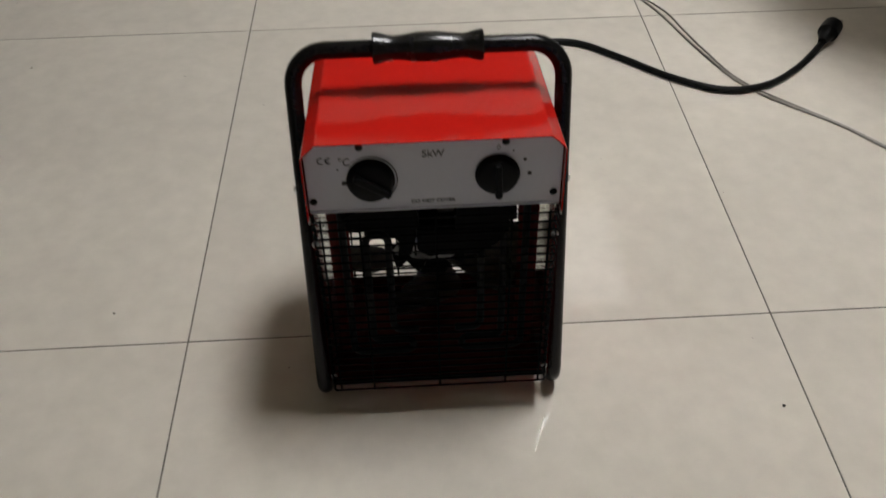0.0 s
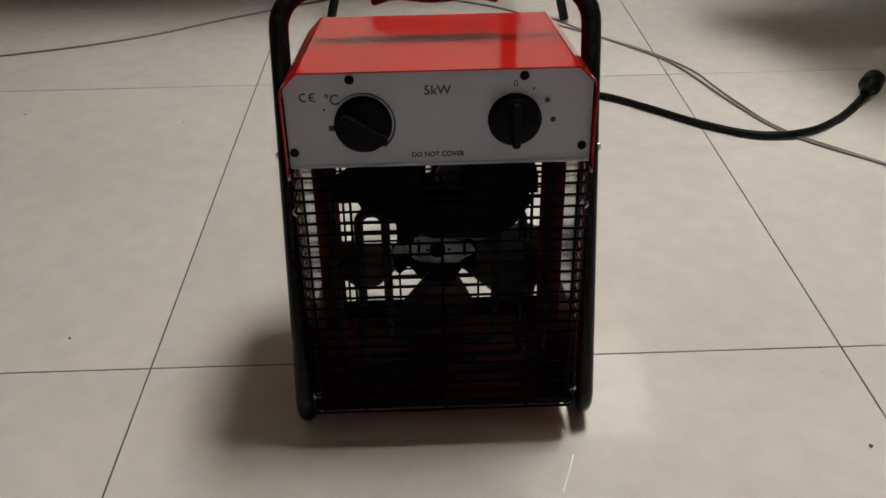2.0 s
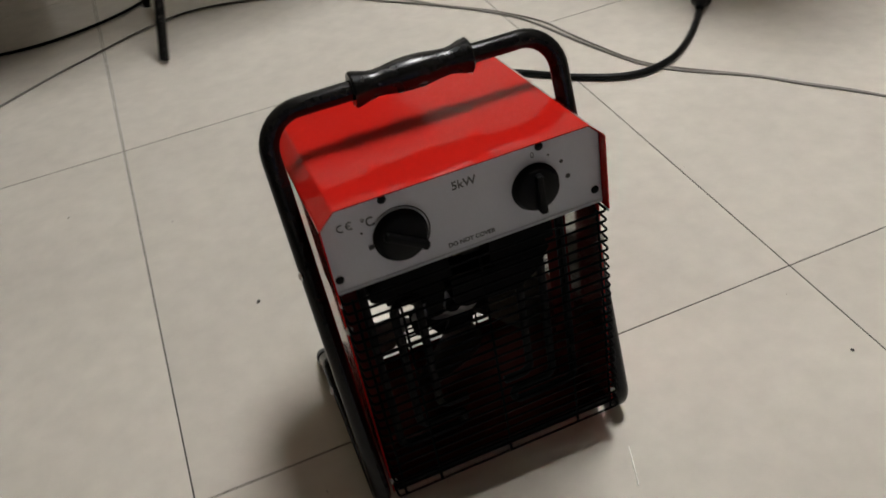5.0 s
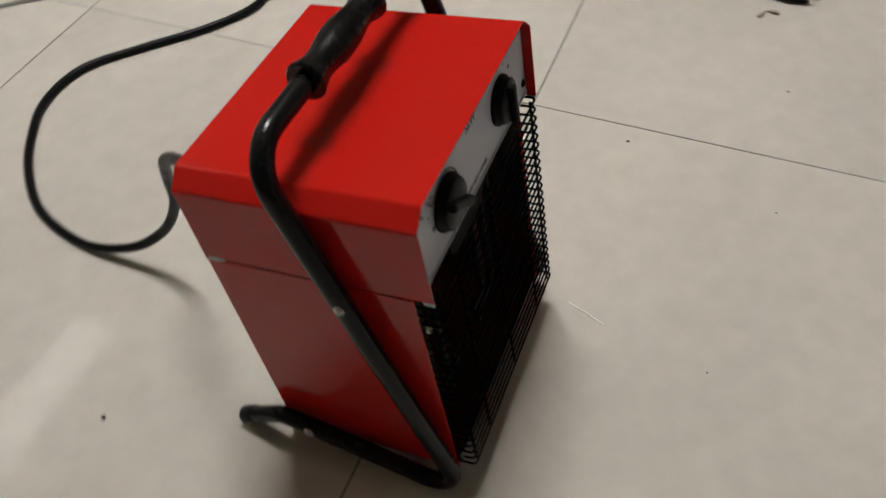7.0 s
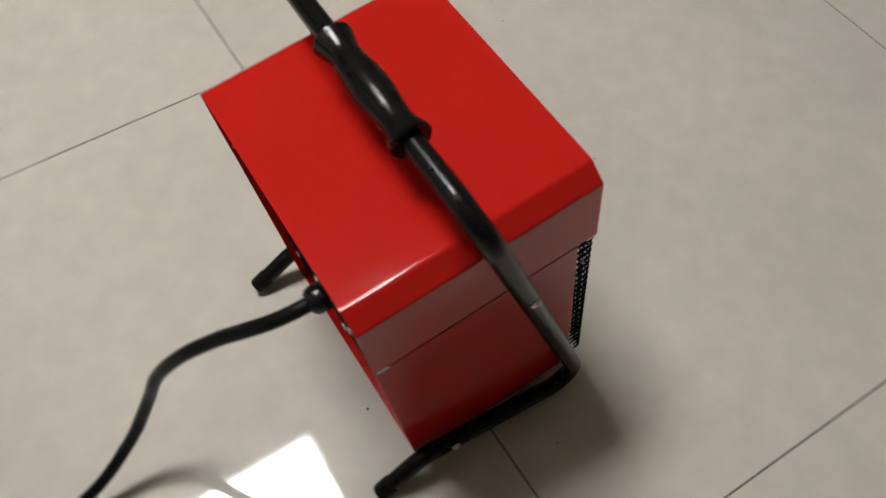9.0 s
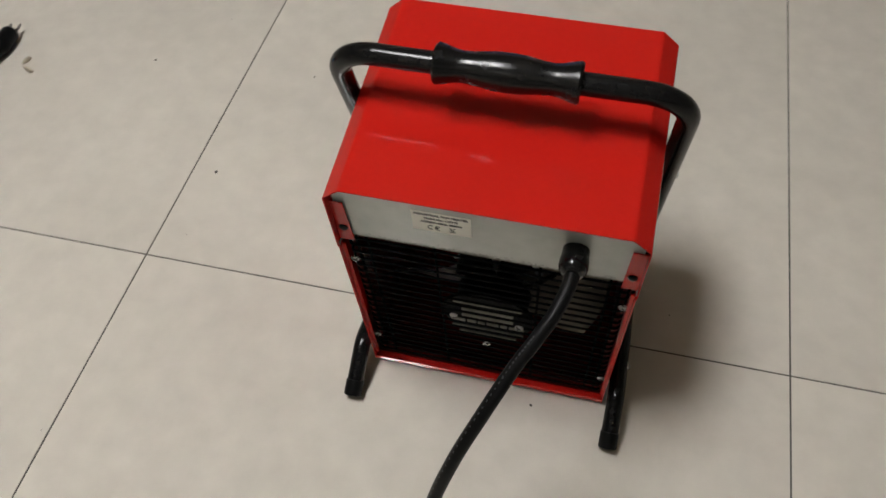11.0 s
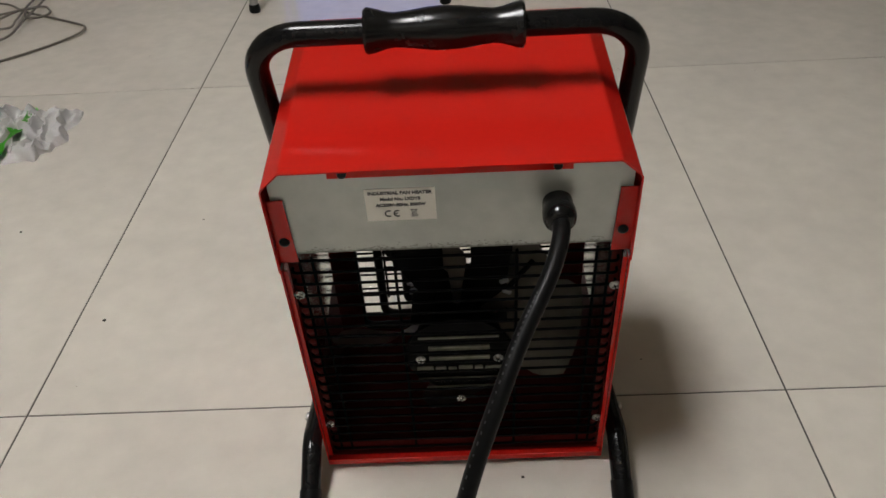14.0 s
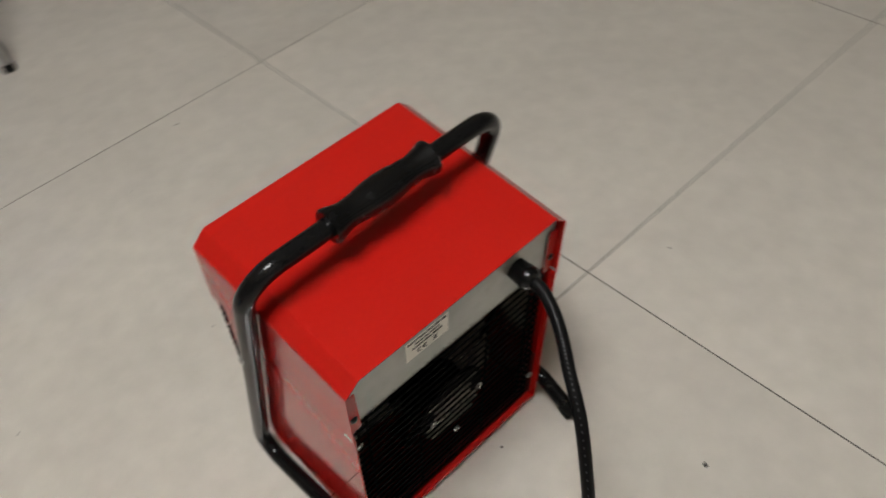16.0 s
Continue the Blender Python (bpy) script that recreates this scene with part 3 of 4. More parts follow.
for x in (-0.0315, -0.0225, 0.0255):
    part("clip", lean(box((x - 0.0013, -0.0150, 0.1425), (x + 0.0013, -0.0120, 0.1615), 0.0006)), MOTOR, bar, "dark clip across the hub plate")
for x in (-0.0135, 0.0095):
    part("rivet", lean(lathe([(0.0017, 0.0), (0.0012, 0.0008)], Matrix.Translation((x, -0.0148, 0.1505)) @ pose(0, 0, 0, 90, 0, 0), 10)), MOTOR, bar, "dark rivet")
part("axle_nut", lean(lathe([(0.0085, 0.0), (0.0085, 0.003), (0.0060, 0.0035), (0.0055, 0.007), (0.0025, 0.008)], Matrix.Translation((-0.003, -0.0140, 0.1510)) @ pose(0, 0, 0, 90, 0, 0), 18)), MOTOR, bar, "dark axle nut", True)
ridge = [(-0.0136 + 0.0603 * k / 16, -0.0160, 0.1700 - 0.0085 * k / 16 + 0.0010 * math.sin(k * 1.7)) for k in range(17)]
part("ridge", lean(tube(ridge, lambda f: 0.0006 + 0.0009 * abs(math.sin(f * 9)), 8)), ALLOY, bar, "bright ragged metal edge", True)
part("ceramic_block", lean(box((0.0052, -0.0560, 0.2293), (0.0241, -0.0480, 0.2928), 0.002)), material("grey_ceramic", (0.10, 0.097, 0.09), 0.6, stain=0.3, stain_scale=40), heater, "grey ceramic terminal block")
part("strap", lean(tube(spline([(0.0040, -0.0500, 0.2720), (0.0006, -0.0500, 0.2649), (-0.0047, -0.0500, 0.2565), (-0.0066, -0.0500, 0.2478), (-0.0052, -0.0500, 0.2346)], 6), 0.0022, 8)), KNOB, heater, "curved dark wiring strap", True)


def element(points, r=0.0045):
    part("heating_tube", lean(tube(fillet(points, 0.0115, 8), r, 10)), ELEMENT, heater, "dark bent heating tube", True)


for s in (-1, 1):
    element([(s * 0.104, -0.075, 0.286), (s * 0.104, -0.075, 0.040), (s * 0.030, -0.075, 0.040), (s * 0.030, -0.075, 0.058), (s * 0.0790, -0.075, 0.058), (s * 0.0790, -0.075, 0.2235), (s * 0.0533, -0.075, 0.2235), (s * 0.0533, -0.075, 0.075), (s * 0.022, -0.075, 0.075)])
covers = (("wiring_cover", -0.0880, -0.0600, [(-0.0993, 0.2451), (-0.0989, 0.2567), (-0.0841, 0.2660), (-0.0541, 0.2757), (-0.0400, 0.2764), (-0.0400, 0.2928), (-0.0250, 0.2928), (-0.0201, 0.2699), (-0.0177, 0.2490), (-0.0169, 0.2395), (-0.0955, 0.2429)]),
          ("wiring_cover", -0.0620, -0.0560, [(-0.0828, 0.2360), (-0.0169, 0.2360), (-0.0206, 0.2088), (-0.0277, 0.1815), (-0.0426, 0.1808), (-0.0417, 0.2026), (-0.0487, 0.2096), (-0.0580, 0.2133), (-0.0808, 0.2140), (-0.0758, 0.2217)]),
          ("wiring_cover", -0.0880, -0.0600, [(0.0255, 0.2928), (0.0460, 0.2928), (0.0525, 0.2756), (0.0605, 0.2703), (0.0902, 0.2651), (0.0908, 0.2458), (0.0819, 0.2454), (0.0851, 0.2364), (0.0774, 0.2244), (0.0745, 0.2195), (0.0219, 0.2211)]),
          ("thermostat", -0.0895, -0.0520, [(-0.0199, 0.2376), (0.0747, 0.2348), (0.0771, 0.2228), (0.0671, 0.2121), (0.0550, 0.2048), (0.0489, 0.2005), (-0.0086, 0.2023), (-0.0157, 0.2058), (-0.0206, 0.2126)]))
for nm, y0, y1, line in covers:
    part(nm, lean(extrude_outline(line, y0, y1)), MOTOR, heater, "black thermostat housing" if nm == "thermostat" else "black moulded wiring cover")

# ---------------------------------------------------------------- cables
cable_line = spline([(0.2605, 0.1300, 0.3192), (0.2612, 0.1480, 0.3165), (0.2680, 0.1690, 0.3070), (0.2785, 0.1880, 0.2950), (0.2923, 0.2085, 0.2781), (0.3100, 0.2375, 0.2491), (0.3305, 0.2643, 0.1996), (0.3460, 0.2860, 0.1371), (0.3490, 0.3230, 0.0748), (0.3410, 0.3810, 0.0290),
                     (0.3385, 0.4616, 0.0063), (0.3659, 0.5527, 0.0063), (0.4231, 0.6222, 0.0063), (0.4910, 0.6716, 0.0063), (0.5617, 0.7031, 0.0063), (0.6464, 0.6984, 0.0063), (0.7223, 0.6406, 0.0063), (0.8019, 0.5692, 0.0063), (0.8855, 0.5213, 0.0075),
                     (0.9696, 0.5300, 0.0075), (1.0489, 0.5841, 0.0063), (1.1200, 0.6550, 0.0120)], 8)
power = thing("power_cable", "thick black rubber power cable with plug, looped on the floor", "power cable")
part("cord", tube(cable_line, 0.0062, 14), RUBBER, power, "", True)
marks = bmesh.new()
for k in range(24, 72):
    q, way = cable_line[k], (cable_line[k + 1] - cable_line[k]).normalized()
    out = (Vector((0.45, 0.35, 0.8)) - way * way.dot(Vector((0.45, 0.35, 0.8)))).normalized()
    turn = Matrix((way, out.cross(way), out)).transposed().to_4x4()
    add_box(marks, (-0.0009 - 0.0004 * (k % 3), -0.0006, 0.0060), (0.0006, 0.0006, 0.0063), 0, Matrix.Translation(q) @ turn)
part("printed_line", marks, material("faded_cable_print", (0.028, 0.028, 0.031), 0.5), power, "faded grey printed line on the sheath")
pm = look((1.122, 0.657, 0.014), (1.147, 0.687, 0.020)) @ pose(0, 0, 0, 180, 0, 0)
plug = part("plug", lathe([(0.008, -0.01), (0.011, 0.0), (0.013, 0.012), (0.0195, 0.018), (0.0200, 0.030), (0.0188, 0.046), (0.0150, 0.050)], Matrix.Translation((0, 0, 0.006)) @ pm, 20), RUBBER, power, "round black rubber mains plug", True)
for dx in (-0.0095, 0.0095):
    part("pin", lathe([(0.0023, 0.049), (0.0023, 0.066), (0.0015, 0.068)], Matrix.Translation((0, 0, 0.006)) @ pm @ Matrix.Translation((dx, 0, 0)), 10), STEEL, plug, "steel plug pin", True)

W1 = [(-1.10, 0.86), (-0.57, 0.98), (-0.30, 1.07), (-0.07, 1.21), (0.20, 1.33), (0.46, 1.24), (0.62, 1.09), (0.704, 1.005), (0.79, 0.90), (0.835, 0.815), (0.884, 0.655), (0.940, 0.527), (1.057, 0.412), (1.110, 0.345), (1.174, 0.268), (1.240, 0.170), (1.300, 0.050), (1.330, -0.060), (1.420, -0.180)]
thin = part("thin_wire", tube(spline([(x, y, 0.0024) for x, y in W1], 8), 0.0023, 8), GREY_WIRE, None, "", True)
tagged(thin, "thin grey electric wire lying loosely on the tiles", "wire")
W2 = [(0.60, 1.15), (0.70, 1.012), (0.785, 0.915), (0.848, 0.815), (0.870, 0.735), (0.892, 0.655), (0.936, 0.542), (1.057, 0.413), (1.109, 0.348), (1.170, 0.274), (1.232, 0.172), (1.290, 0.049), (1.324, -0.060), (1.414, -0.184)]
thin2 = part("thin_wire", tube(spline([(x + 0.0015, y + 0.002, 0.0022) for x, y in W2], 8), 0.0019, 8), GREY_WIRE, None, "", True)
tagged(thin2, "second thin grey wire running beside the first", "wire")
W4 = [(-0.62, 1.52), (-0.39, 1.43), (-0.23, 1.372), (-0.07, 1.375), (0.10, 1.45), (0.22, 1.60)]
lead = part("black_lead", tube(spline([(x, y, 0.0036) for x, y in W4], 8), 0.0034, 8), RUBBER, None, "", True)
tagged(lead, "thin black lead on the floor under the desk", "cable")
W3 = [(1.60, -0.80), (1.42, -0.86), (1.29, -0.925), (1.23, -0.970), (1.193, -1.005), (1.16, -1.042), (1.133, -1.072), (1.123, -1.102), (1.128, -1.125), (1.152, -1.145), (1.225, -1.189), (1.286, -1.224), (1.315, -1.242), (1.371, -1.288), (1.46, -1.30), (1.47, -1.22), (1.38, -1.14),
      (1.300, -1.13), (1.296, -1.17), (1.301, -1.209), (1.308, -1.28), (1.302, -1.394), (1.25, -1.52), (1.17, -1.56), (1.18, -1.48), (1.276, -1.39), (1.278, -1.255), (1.275, -1.165), (1.272, -1.07), (1.32, -1.02), (1.35, -1.10), (1.306, -1.227), (1.276, -1.179), (1.247, -1.172), (1.230, -1.193), (1.238, -1.217), (1.263, -1.234), (1.33, -1.20), (1.48, -1.12)]
coil = part("wire_coil", tube(spline([(x, y, 0.004 + 0.0020 * (k // 6)) for k, (x, y) in enumerate(W3)], 8), 0.0026, 8), COIL_WIRE, None, "", True)
tagged(coil, "loose coil of grey wire on the tiles", "wire")

# ---------------------------------------------------------------- chair and stool, seen by their legs
chair = thing("chair", "metal chair with slim grey tube legs and dark caps", "chair", Matrix.Translation((0.558, -1.38, 0)))
for sx in (-1, 1):
    for sy in (-1, 1):
        leg = part("leg", tube([(sx * 0.210, sy * 0.20, 0.014), (sx * 0.190, sy * 0.185, 0.44)], 0.0095, 14), CHAIR_METAL, chair, "", True)
        part("leg_cap", lathe([(0.0105, 0.0), (0.0125, 0.003), (0.0115, 0.016), (0.0100, 0.018)], Matrix.Translation((sx * 0.210, sy * 0.20, 0.0)), 14), RUBBER, leg, "dark rubber leg cap", True)
part("seat", box((-0.215, -0.21, 0.440), (0.215, 0.21, 0.475), 0.012), SEAT_BLUE, chair)
part("backrest", box((-0.205, -0.222, 0.62), (0.205, -0.200, 0.86), 0.010), SEAT_BLUE, chair)
for sx in (-1, 1):
    part("back_post", tube([(sx * 0.190, -0.185, 0.44), (sx * 0.190, -0.197, 0.88)], 0.0095, 12), CHAIR_METAL, chair, "", True)

stool = thing("stool", "black tubular stool with splayed legs", "stool", Matrix.Translation((0.381, 1.265, 0)))
for sx in (-1, 1):
    for sy in (-1, 1):
        part("leg", tube([(sx * 0.263, sy * 0.155, 0.006), (sx * 0.150, sy * 0.11, 0.45)], 0.0105, 12), BLACK, stool, "", True)
part("seat", lathe([(0.165, 0.45), (0.175, 0.455), (0.175, 0.480), (0.160, 0.490)], Matrix(), 32), DARK_WOOD, stool, "", True)

# ---------------------------------------------------------------- loose things on the floor
wrap = bmesh.new()
N = 64
grid = [[None] * N for _ in range(N)]
for i in range(N):
    for j in range(N):
        u, v = i / (N - 1) - 0.5, j / (N - 1) - 0.5
        a, b = 0.94 * u + 0.34 * v, -0.34 * u + 0.94 * v
        edge = 1 - max(abs(u), abs(v)) * 2
        ridge = (1 - abs(noise.noise(Vector((a * 4.2, b * 2.0, 1.7))))) ** 3 * 0.022 + (1 - abs(noise.noise(Vector((a * 10, b * 5, 4.2))))) ** 4 * 0.013 + (1 - abs(noise.noise(Vector((a * 23, b * 12, 8.1))))) ** 4 * 0.004
        h = 0.0012 + max(0.0, min(1.0, edge * 3.0)) * (0.004 + ridge)
        round_off = 1 - 0.30 * (2 * u) ** 2 * (2 * v) ** 2
        if u < 0 and v < 0:
            round_off = 1 - 0.05 * (4 * u * v) ** 2
        wob = 1 + 0.10 * noise.noise(Vector((u * 4, v * 4, 9)))
        grid[i][j] = wrap.verts.new((1.070 + u * 0.175 * round_off * wob + 0.01 * noise.noise(Vector((a * 9, b * 9, 2))), -0.632 + v * 0.180 * round_off * wob + 0.01 * noise.noise(Vector((a * 9, b * 9, 7))), h))
for i in range(N - 1):
    for j in range(N - 1):
        wrap.faces.new((grid[i][j], grid[i + 1][j], grid[i + 1][j + 1], grid[i][j + 1]))
bmesh.ops.solidify(wrap, geom=wrap.faces[:], thickness=0.0006)
wrapping = part("crumpled_wrapper", wrap, BAG, None, "", True)
tagged(wrapping, "crumpled white plastic wrapper lying on the tiles", "wrapper")


def plastic_strip(points, half, turn):
    bm = bmesh.new()
    line = spline(points, 6)
    for k, q in enumerate(line):
        w = half * (0.8 + 0.35 * math.sin(k * 0.8))
        side = Vector((math.cos(turn), math.sin(turn), 0.35 * math.sin(k * 0.55))) * w
        bm.verts.new(q - side), bm.verts.new(q + side)
    bm.verts.ensure_lookup_table()
    for k in range(len(line) - 1):
        bm.faces.new((bm.verts[2 * k], bm.verts[2 * k + 1], bm.verts[2 * k + 3], bm.verts[2 * k + 2]))
    bmesh.ops.solidify(bm, geom=bm.faces[:], thickness=0.0008)
    return bm


for pts, half, turn in (([(1.067, -0.704, 0.020), (1.064, -0.680, 0.024), (1.053, -0.640, 0.026), (1.055, -0.600, 0.027), (1.064, -0.560, 0.024), (1.070, -0.531, 0.012)], 0.0078, 0.2),
                        ([(1.060, -0.607, 0.026), (1.082, -0.627, 0.028), (1.112, -0.641, 0.026), (1.165, -0.643, 0.012)], 0.0060, 1.5)):
    tagged(part("green_strip", plastic_strip(pts, half, turn), GREEN, None, "", True), "torn green plastic strip lying on a white wrapper", "plastic strip", "torn green strips")
bm = bmesh.new()
bmesh.ops.create_uvsphere(bm, u_segments=18, v_segments=10, radius=1.0)
for v in bm.verts:
    v.co *= 1 + 0.18 * noise.noise(v.co * 1.6)
bmesh.ops.transform(bm, matrix=Matrix.Translation((1.102, -0.605, 0.022)) @ pose(0, 0, 0, 0, 0, 30) @ Matrix.Diagonal((0.020, 0.014, 0.010, 1)), verts=bm.verts)
tagged(part("orange_peel", bm, material("orange_scrap", (0.62, 0.36, 0.15), 0.5, stain=0.3, stain_scale=40), None, "", True), "small tan and orange lump of food packaging", "scrap")

pack = thing("blue_package", "soft blue printed plastic package on the floor", "package", pose(1.20, -0.085, 0, 0, 0, -64))
bm = box((0.0, 0.0, 0.0), (0.26, 0.20, 0.034), 0.010)
bmesh.ops.subdivide_edges(bm, edges=bm.edges[:], cuts=3, use_grid_fill=True)
for v in bm.verts:
    v.co += Vector((noise.noise(v.co * 20), noise.noise(v.co * 20 + Vector((4, 0, 0))), noise.noise(v.co * 20 + Vector((0, 7, 0))) * (1 if v.co.z > 0.02 else 0))) * 0.004
    v.co.z = max(v.co.z, 0.0008)
part("wrapper", bm, BLUE, pack, "", True)
bm = box((0.014, 0.022, 0.0300), (0.248, 0.190, 0.0420), 0.005)
bmesh.ops.subdivide_edges(bm, edges=bm.edges[:], cuts=5, use_grid_fill=True)
for v in bm.verts:
    fold = 1 - abs(noise.noise(Vector((v.co.x * 22, v.co.y * 13, 3.0))))
    v.co.z += (0.014 * fold ** 4 - 0.002) if v.co.z > 0.036 else 0.0
    v.co.x += 0.006 * noise.noise(v.co * 30)
    v.co.y += 0.008 * noise.noise(v.co * 30 + Vector((5, 0, 0)))
part("printed_top", bm, CYAN, pack, "crumpled cyan printed area", True)
part("printed_mark", box((0.006, 0.050, 0.0360), (0.034, 0.082, 0.0480), 0.003), RED_PRINT, pack, "red printed mark")

tool = thing("orange_machine", "orange metal machine housing on a black base", "machine", pose(1.331, 0.146, 0, 0, 0, -81.6))
part("base", box((0.066, -0.010, 0.0), (0.290, 0.235, 0.0145), 0.006), RUBBER, tool, "black base")
hous = part("housing", extrude_outline([(0.0, 0.0030), (0.0655, 0.0030), (0.0660, 0.0150), (0.1390, 0.0150), (0.2050, 0.2000), (-0.0030, 0.2000)], 0.0, 0.22), ORANGE, tool, "orange enamelled housing")
part("rear_housing", extrude_outline([(0.1430, 0.0150), (0.2850, 0.0150), (0.2850, 0.1700), (0.1985, 0.1700)], 0.006, 0.21), RUBBER, tool, "black rear housing")
for x, z in ((0.024, 0.020), (0.120, 0.027)):
    part("screw", lathe([(0.0045, 0), (0.0030, 0.0018), (0.001, 0.002)], Matrix.Translation((x, 0.0, z)) @ pose(0, 0, 0, 90, 0, 0), 12), RUBBER, hous, "dark screw", True)

lead2 = thing("mains_lead", "black mains lead with a two-pin plug lying on the tiles", "mains lead")
part("cord", tube(spline([(1.193, -0.297, 0.010), (1.196, -0.280, 0.006), (1.199, -0.258, 0.0036), (1.211, -0.232, 0.0036), (1.232, -0.214, 0.0036), (1.256, -0.206, 0.0036)], 8), 0.0032, 10), RUBBER, lead2, "", True)
pm2 = Matrix.Translation((1.192, -0.292, 0.0135)) @ pose(0, 0, 0, 90, 0, 6)
plug2 = part("plug", lathe([(0.0045, -0.008), (0.0060, 0.0), (0.0080, 0.010), (0.0125, 0.018), (0.0132, 0.030), (0.0132, 0.056), (0.0120, 0.059)], pm2, 18), RUBBER, lead2, "black rubber two-pin plug", True)
for dx in (-0.0075, 0.0075):
    part("pin", lathe([(0.0022, 0.058), (0.0022, 0.076), (0.0014, 0.078)], pm2 @ Matrix.Translation((dx, 0, 0)), 10), STEEL, plug2, "steel plug pin", True)
paper = part("paper_scrap", tube(spline([(1.125, -0.282, 0.0035), (1.140, -0.288, 0.0045), (1.150, -0.297, 0.003), (1.146, -0.312, 0.0035)], 6), lambda f: 0.0022 + 0.0016 * math.sin(f * 9), 7), material("beige_paper", (0.42, 0.37, 0.28), 0.8, stain=0.2, stain_scale=60), None, "", True)
tagged(paper, "small twisted scrap of beige paper", "paper scrap")

# ---------------------------------------------------------------- far furniture, seen mostly as reflections
sofa = thing("low_sofa", "pale grey sofa with a blue blanket and dark brown cushions", "sofa", Matrix.Translation((1.75, 2.45, 0)))
part("base", box((-0.85, -0.42, 0.03), (0.85, 0.42, 0.255), 0.02), material("pale_grey_fabric", (0.72, 0.72, 0.67), 0.9, stain=0.2, stain_scale=9), sofa)
part("blanket", box((-0.84, -0.43, 0.257), (0.84, 0.42, 0.330), 0.02), material("blue_grey_fabric", (0.10, 0.12, 0.17), 0.9, stain=0.2, stain_scale=9), sofa)
part("cushion", box((-0.82, -0.41, 0.332), (0.82, 0.20, 0.420), 0.03), DARK_WOOD, sofa, "dark brown cushion")
part("backrest", box((-0.82, 0.202, 0.332), (0.82, 0.42, 0.720), 0.04), DARK_WOOD, sofa, "dark brown padded backrest")
for sx in (-1, 1):
    for sy in (-1, 1):
        part("leg", lathe([(0.02, 0.0), (0.025, 0.029)], Matrix.Translation((sx * 0.75, sy * 0.35, 0)), 12), RUBBER, sofa)
table = thing("table", "dark wooden table on a central post", "table", pose(1.671, 0.956, 0, 0, 0, 20.8))
part("tabletop", box((-0.66, -0.27, 0.725), (0.66, 0.27, 0.760), 0.008), DARK_WOOD, table)
part("post", tube([(0.25, 0.06, 0.03), (0.25, 0.06, 0.724)], 0.035, 20), RUBBER, table, "black round post", True)
part("foot_plate", lathe([(0.22, 0.0), (0.22, 0.012), (0.05, 0.032)], Matrix.Translation((0.25, 0.06, 0)), 36), RUBBER, table, "round black foot plate", True)
desk = thing("desk", "long dark wooden desk on square legs", "desk", Matrix.Translation((-0.29, 1.41, 0)))
part("desktop", box((-0.91, -0.40, 0.715), (0.91, 0.34, 0.750), 0.006), DARK_WOOD, desk)
for sx in (-1, 1):
    for y in (0.25, 0.31):
        part("leg", box((sx * 0.86 - 0.02, y - 0.02, 0.0), (sx * 0.86 + 0.02, y + 0.02, 0.714), 0.003), RUBBER, desk)
cab = thing("low_cabinet", "dark wooden low cabinet", "cabinet", Matrix.Translation((-0.95, 2.10, 0)))
part("body", box((-0.75, -0.22, 0.06), (0.75, 0.26, 0.34), 0.006), DARK_WOOD, cab)
part("plinth", box((-0.72, -0.19, 0.0), (0.72, 0.24, 0.059)), DARK_WOOD, cab)
for k in range(3):
    d = part("door", box((-0.735 + 0.495 * k, -0.24, 0.075), (-0.250 + 0.495 * k, -0.221, 0.325), 0.004), DARK_WOOD, cab)
    part("handle", tube([(-0.49 + 0.495 * k, -0.246, 0.24), (-0.49 + 0.495 * k, -0.246, 0.29)], 0.005, 10), STEEL, d)
lamp2 = thing("ceiling_light", "dim square ceiling light panel further down the room", "ceiling light", Matrix.Translation((0.95, 2.80, HIGH)))
part("diffuser", box((-0.60, -0.38, -0.05), (0.60, 0.38, -0.012), 0.004), material("dim_diffuser", (1.0, 0.97, 0.92), 0.5, glow=1.35), lamp2, "dimly glowing diffuser")
part("frame", box((-0.62, -0.40, -0.011), (0.62, 0.40, -0.001), 0.002), LAMP_RIM, lamp2)
tv = thing("television", "flat television with a pale blue lit picture", "television", Matrix.Translation((0.70, -2.66, 0)))
part("stand", box((-0.34, -0.18, 0.0), (0.34, 0.10, 0.40), 0.006), DARK_WOOD, tv)
part("bezel", box((-0.325, -0.045, 0.402), (0.325, -0.003, 1.025), 0.006), MOTOR, tv)
part("screen", box((-0.310, -0.0025, 0.62), (0.310, 0.0005, 1.010)), SCREEN_A, tv, "pale lilac lit picture")
part("screen", box((-0.310, -0.0025, 0.425), (0.310, 0.0005, 0.6195)), SCREEN_B, tv, "deep blue lit picture")

picture = thing("wall_picture", "dark framed picture hanging on the wall", "picture", Matrix.Translation((-1.29, Y0, 1.43)))
part("panel", box((-0.21, 0.004, -0.26), (0.21, 0.016, 0.26)), material("dark_print_sheet", (0.10, 0.10, 0.09), 0.5, stain=0.3, stain_scale=6), picture)
rim = bmesh.new()
for lo, hi in (((-0.24, 0.001, -0.29), (0.24, 0.026, -0.261)), ((-0.24, 0.001, 0.261), (0.24, 0.026, 0.29)), ((-0.24, 0.001, -0.2605), (-0.211, 0.026, 0.2605)), ((0.211, 0.001, -0.2605), (0.24, 0.026, 0.2605))):
    add_box(rim, lo, hi, 0.003)
part("frame", rim, DARK_WOOD, picture)
BROWN = material("brown_veneer", (0.24, 0.14, 0.075), 0.45, grain=0.2, grain_scale=18, stain=0.2, stain_scale=3)
door = thing("door_1", "plain brown veneered wooden door, closed", "door", Matrix.Translation((2.55, Y0, 0)), kind="structure")
part("leaf", box((-0.40, 0.004, 0.008), (0.40, 0.040, 2.03), 0.003), BROWN, door)
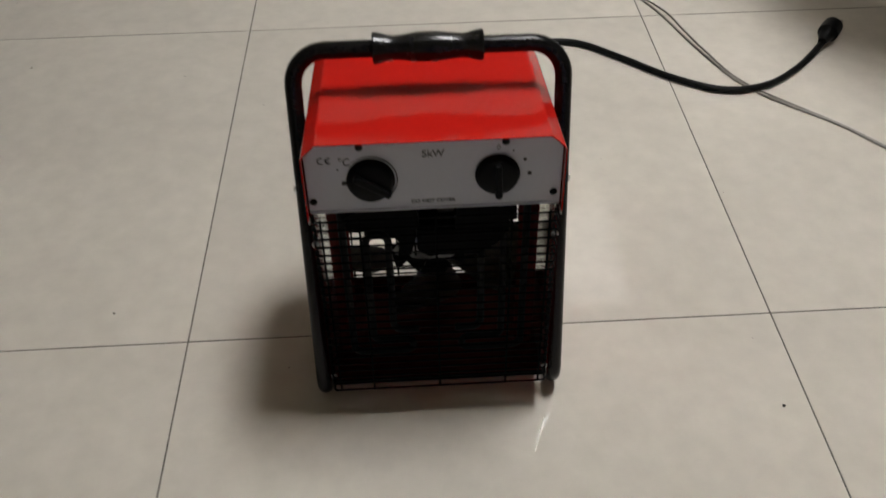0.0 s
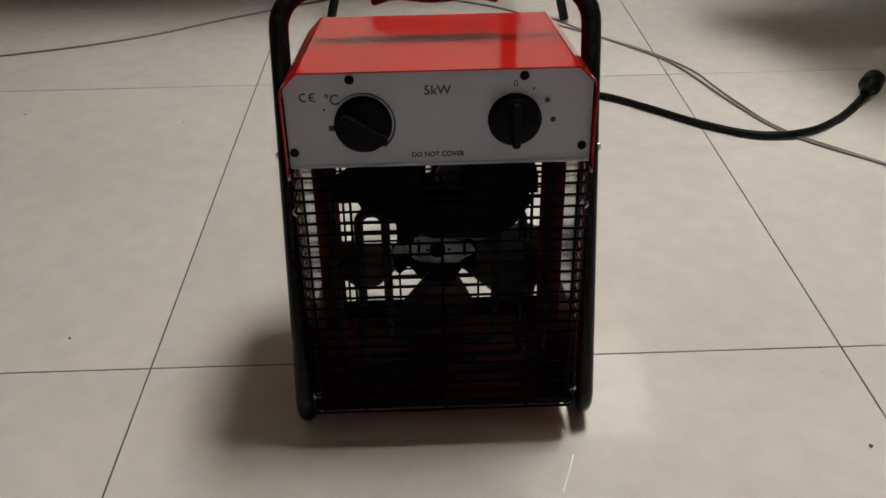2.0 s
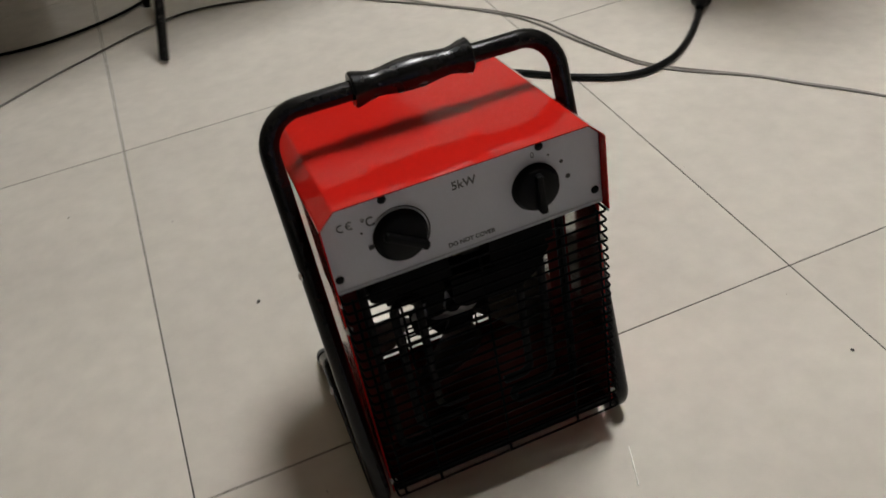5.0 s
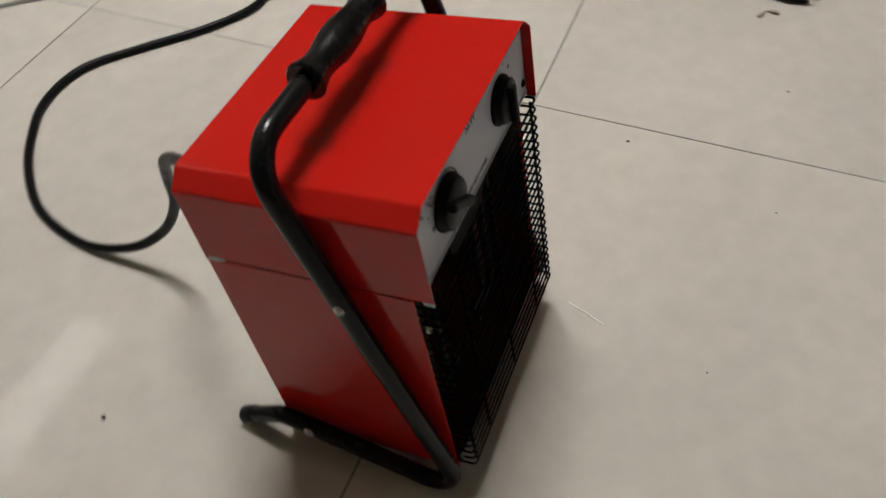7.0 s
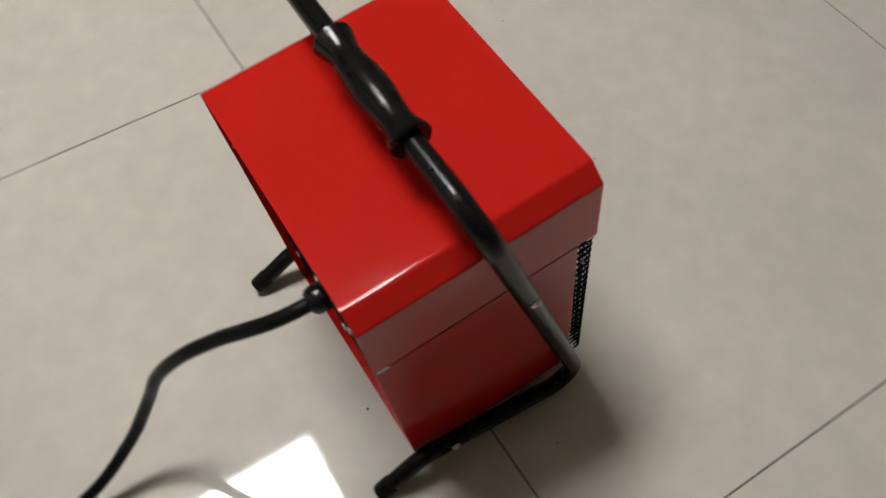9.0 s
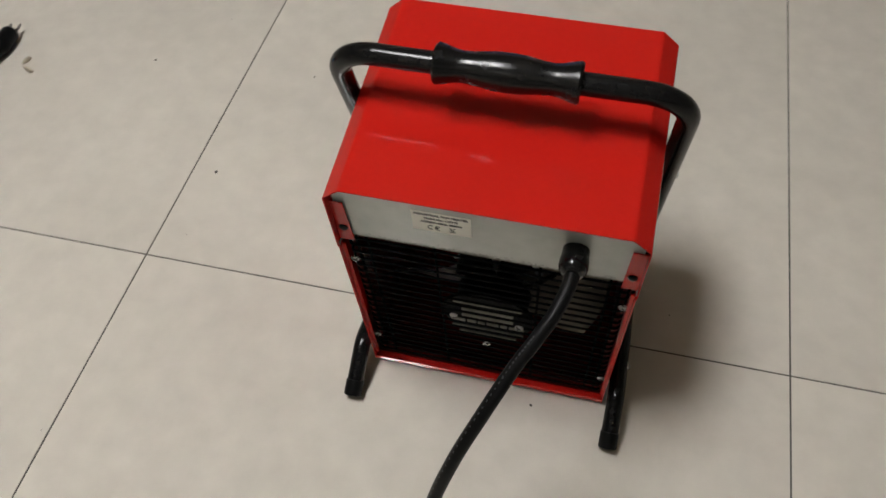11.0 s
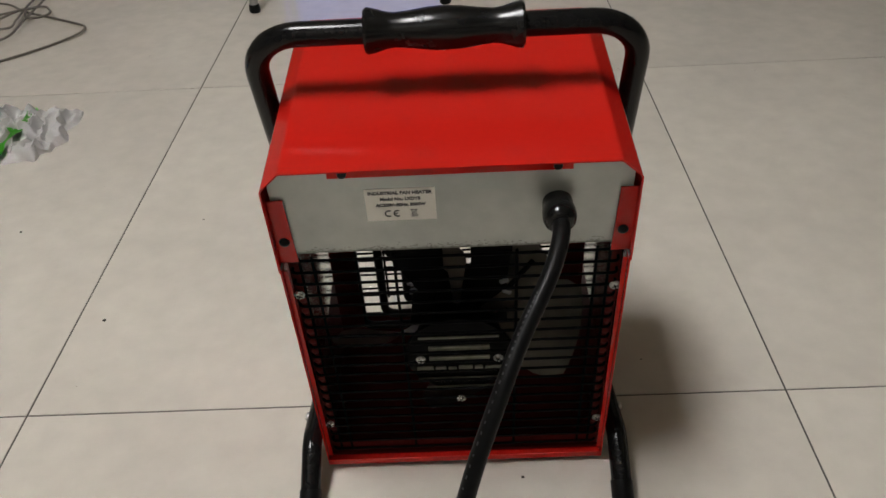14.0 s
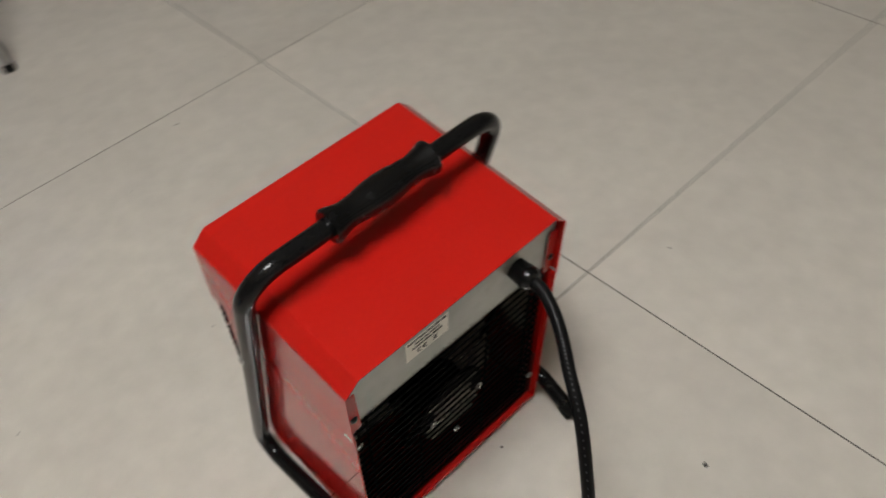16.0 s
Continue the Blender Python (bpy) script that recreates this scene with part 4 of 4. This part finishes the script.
for x0, x1 in ((-0.47, -0.405), (0.405, 0.47)):
    part("jamb", box((x0, 0.001, 0.0), (x1, 0.050, 2.10), 0.004), BROWN, door)
part("lintel", box((-0.404, 0.001, 2.035), (0.404, 0.050, 2.10), 0.004), BROWN, door)
part("door_handle", tube(fillet([(-0.34, 0.041, 1.02), (-0.34, 0.085, 1.02), (-0.22, 0.085, 1.02)], 0.012), 0.009, 12), STEEL, door, "steel lever handle", True)
bm = bmesh.new()
fold = [(-0.5 + k / 60, 0.06 + 0.028 * math.sin(k * 0.9) + 0.01 * math.sin(k * 0.37)) for k in range(61)]
lo, hi = [bm.verts.new((x, y, 0.03)) for x, y in fold], [bm.verts.new((x, y * 0.9, 2.2)) for x, y in fold]
for k in range(60):
    bm.faces.new((lo[k], lo[k + 1], hi[k + 1], hi[k]))
bmesh.ops.solidify(bm, geom=bm.faces[:], thickness=0.002)
curtain = thing("curtain", "dull green curtain hanging in folds from a rail", "curtain", Matrix.Translation((-2.50, Y0, 0)))
part("cloth", bm, material("green_cloth", (0.10, 0.14, 0.07), 0.9, stain=0.15, stain_scale=8), curtain, "", True)
part("rail", tube([(-0.56, 0.055, 2.212), (0.56, 0.055, 2.212)], 0.011, 12), STEEL, curtain, "", True)
for x in (-0.53, 0.53):
    part("bracket", tube([(x, 0.001, 2.212), (x, 0.05, 2.212)], 0.008, 10), STEEL, curtain, "", True)

# ---------------------------------------------------------------- dirt on the floor
speck_mesh = []
for k in range(4):
    bm = bmesh.new()
    bmesh.ops.create_icosphere(bm, subdivisions=1, radius=1.0)
    for v in bm.verts:
        v.co *= 0.7 + 0.5 * random.random()
        v.co.z *= 0.4
    me = bpy.data.meshes.new("speck")
    bm.to_mesh(me)
    bm.free()
    me.materials.append(SPECK)
    speck_mesh.append(me)
SPOTS = [(0.766, -0.151, 2.6), (0.137, 0.287, 3.2), (-0.111, 0.057, 2.2), (-0.405, 0.692, 2.2), (0.052, 0.540, 1.4), (-0.106, 0.643, 1.4), (0.950, -0.349, 2.4), (0.694, -0.363, 1.8), (0.281, 0.101, 1.8), (0.215, -0.760, 2.2), (0.421, -0.321, 1.4)]
SPOTS += [(random.uniform(-0.6, 1.5), random.uniform(-1.0, 1.1), random.uniform(0.5, 1.1)) for _ in range(26)]
for k, (x, y, r) in enumerate(SPOTS):
    s = new("speck", speck_mesh[k % 4])
    s.matrix_basis = Matrix.LocRotScale((x, y, 0.0004 * r), Euler((0, 0, k * 1.3)), (r * 0.001,) * 3)
    tagged(s, "tiny dark crumb of dirt on the tiles", "dirt speck", "crumbs on the floor")
thread = part("thread", tube(spline([(0.446, -0.196, 0.0012), (0.454, -0.175, 0.0016), (0.463, -0.150, 0.0012)], 6), 0.0008, 6), STICKER, None, "", True)
tagged(thread, "short white thread lying on the tiles", "thread")

# ---------------------------------------------------------------- floor tiles
G = 0.0011
bm = box((-0.4 + G, -0.4 + G, -0.010), (0.4 - G, 0.4 - G, 0.0), 0.0)
top = [e for e in bm.edges if all(v.co.z > -0.001 for v in e.verts)]
bmesh.ops.bevel(bm, geom=top, offset=0.0001, segments=1, affect="EDGES")
bmesh.ops.recalc_face_normals(bm, faces=bm.faces)
tile_mesh = bpy.data.meshes.new("tile")
bm.to_mesh(tile_mesh)
bm.free()
tile_mesh.materials.append(TILE)
for i in range(9):
    for j in range(9):
        t = new("tile", tile_mesh)
        t.parent = floor
        t.location = (X0 + 0.4 + 0.8 * i, Y0 + 0.4 + 0.8 * j, 0.0)
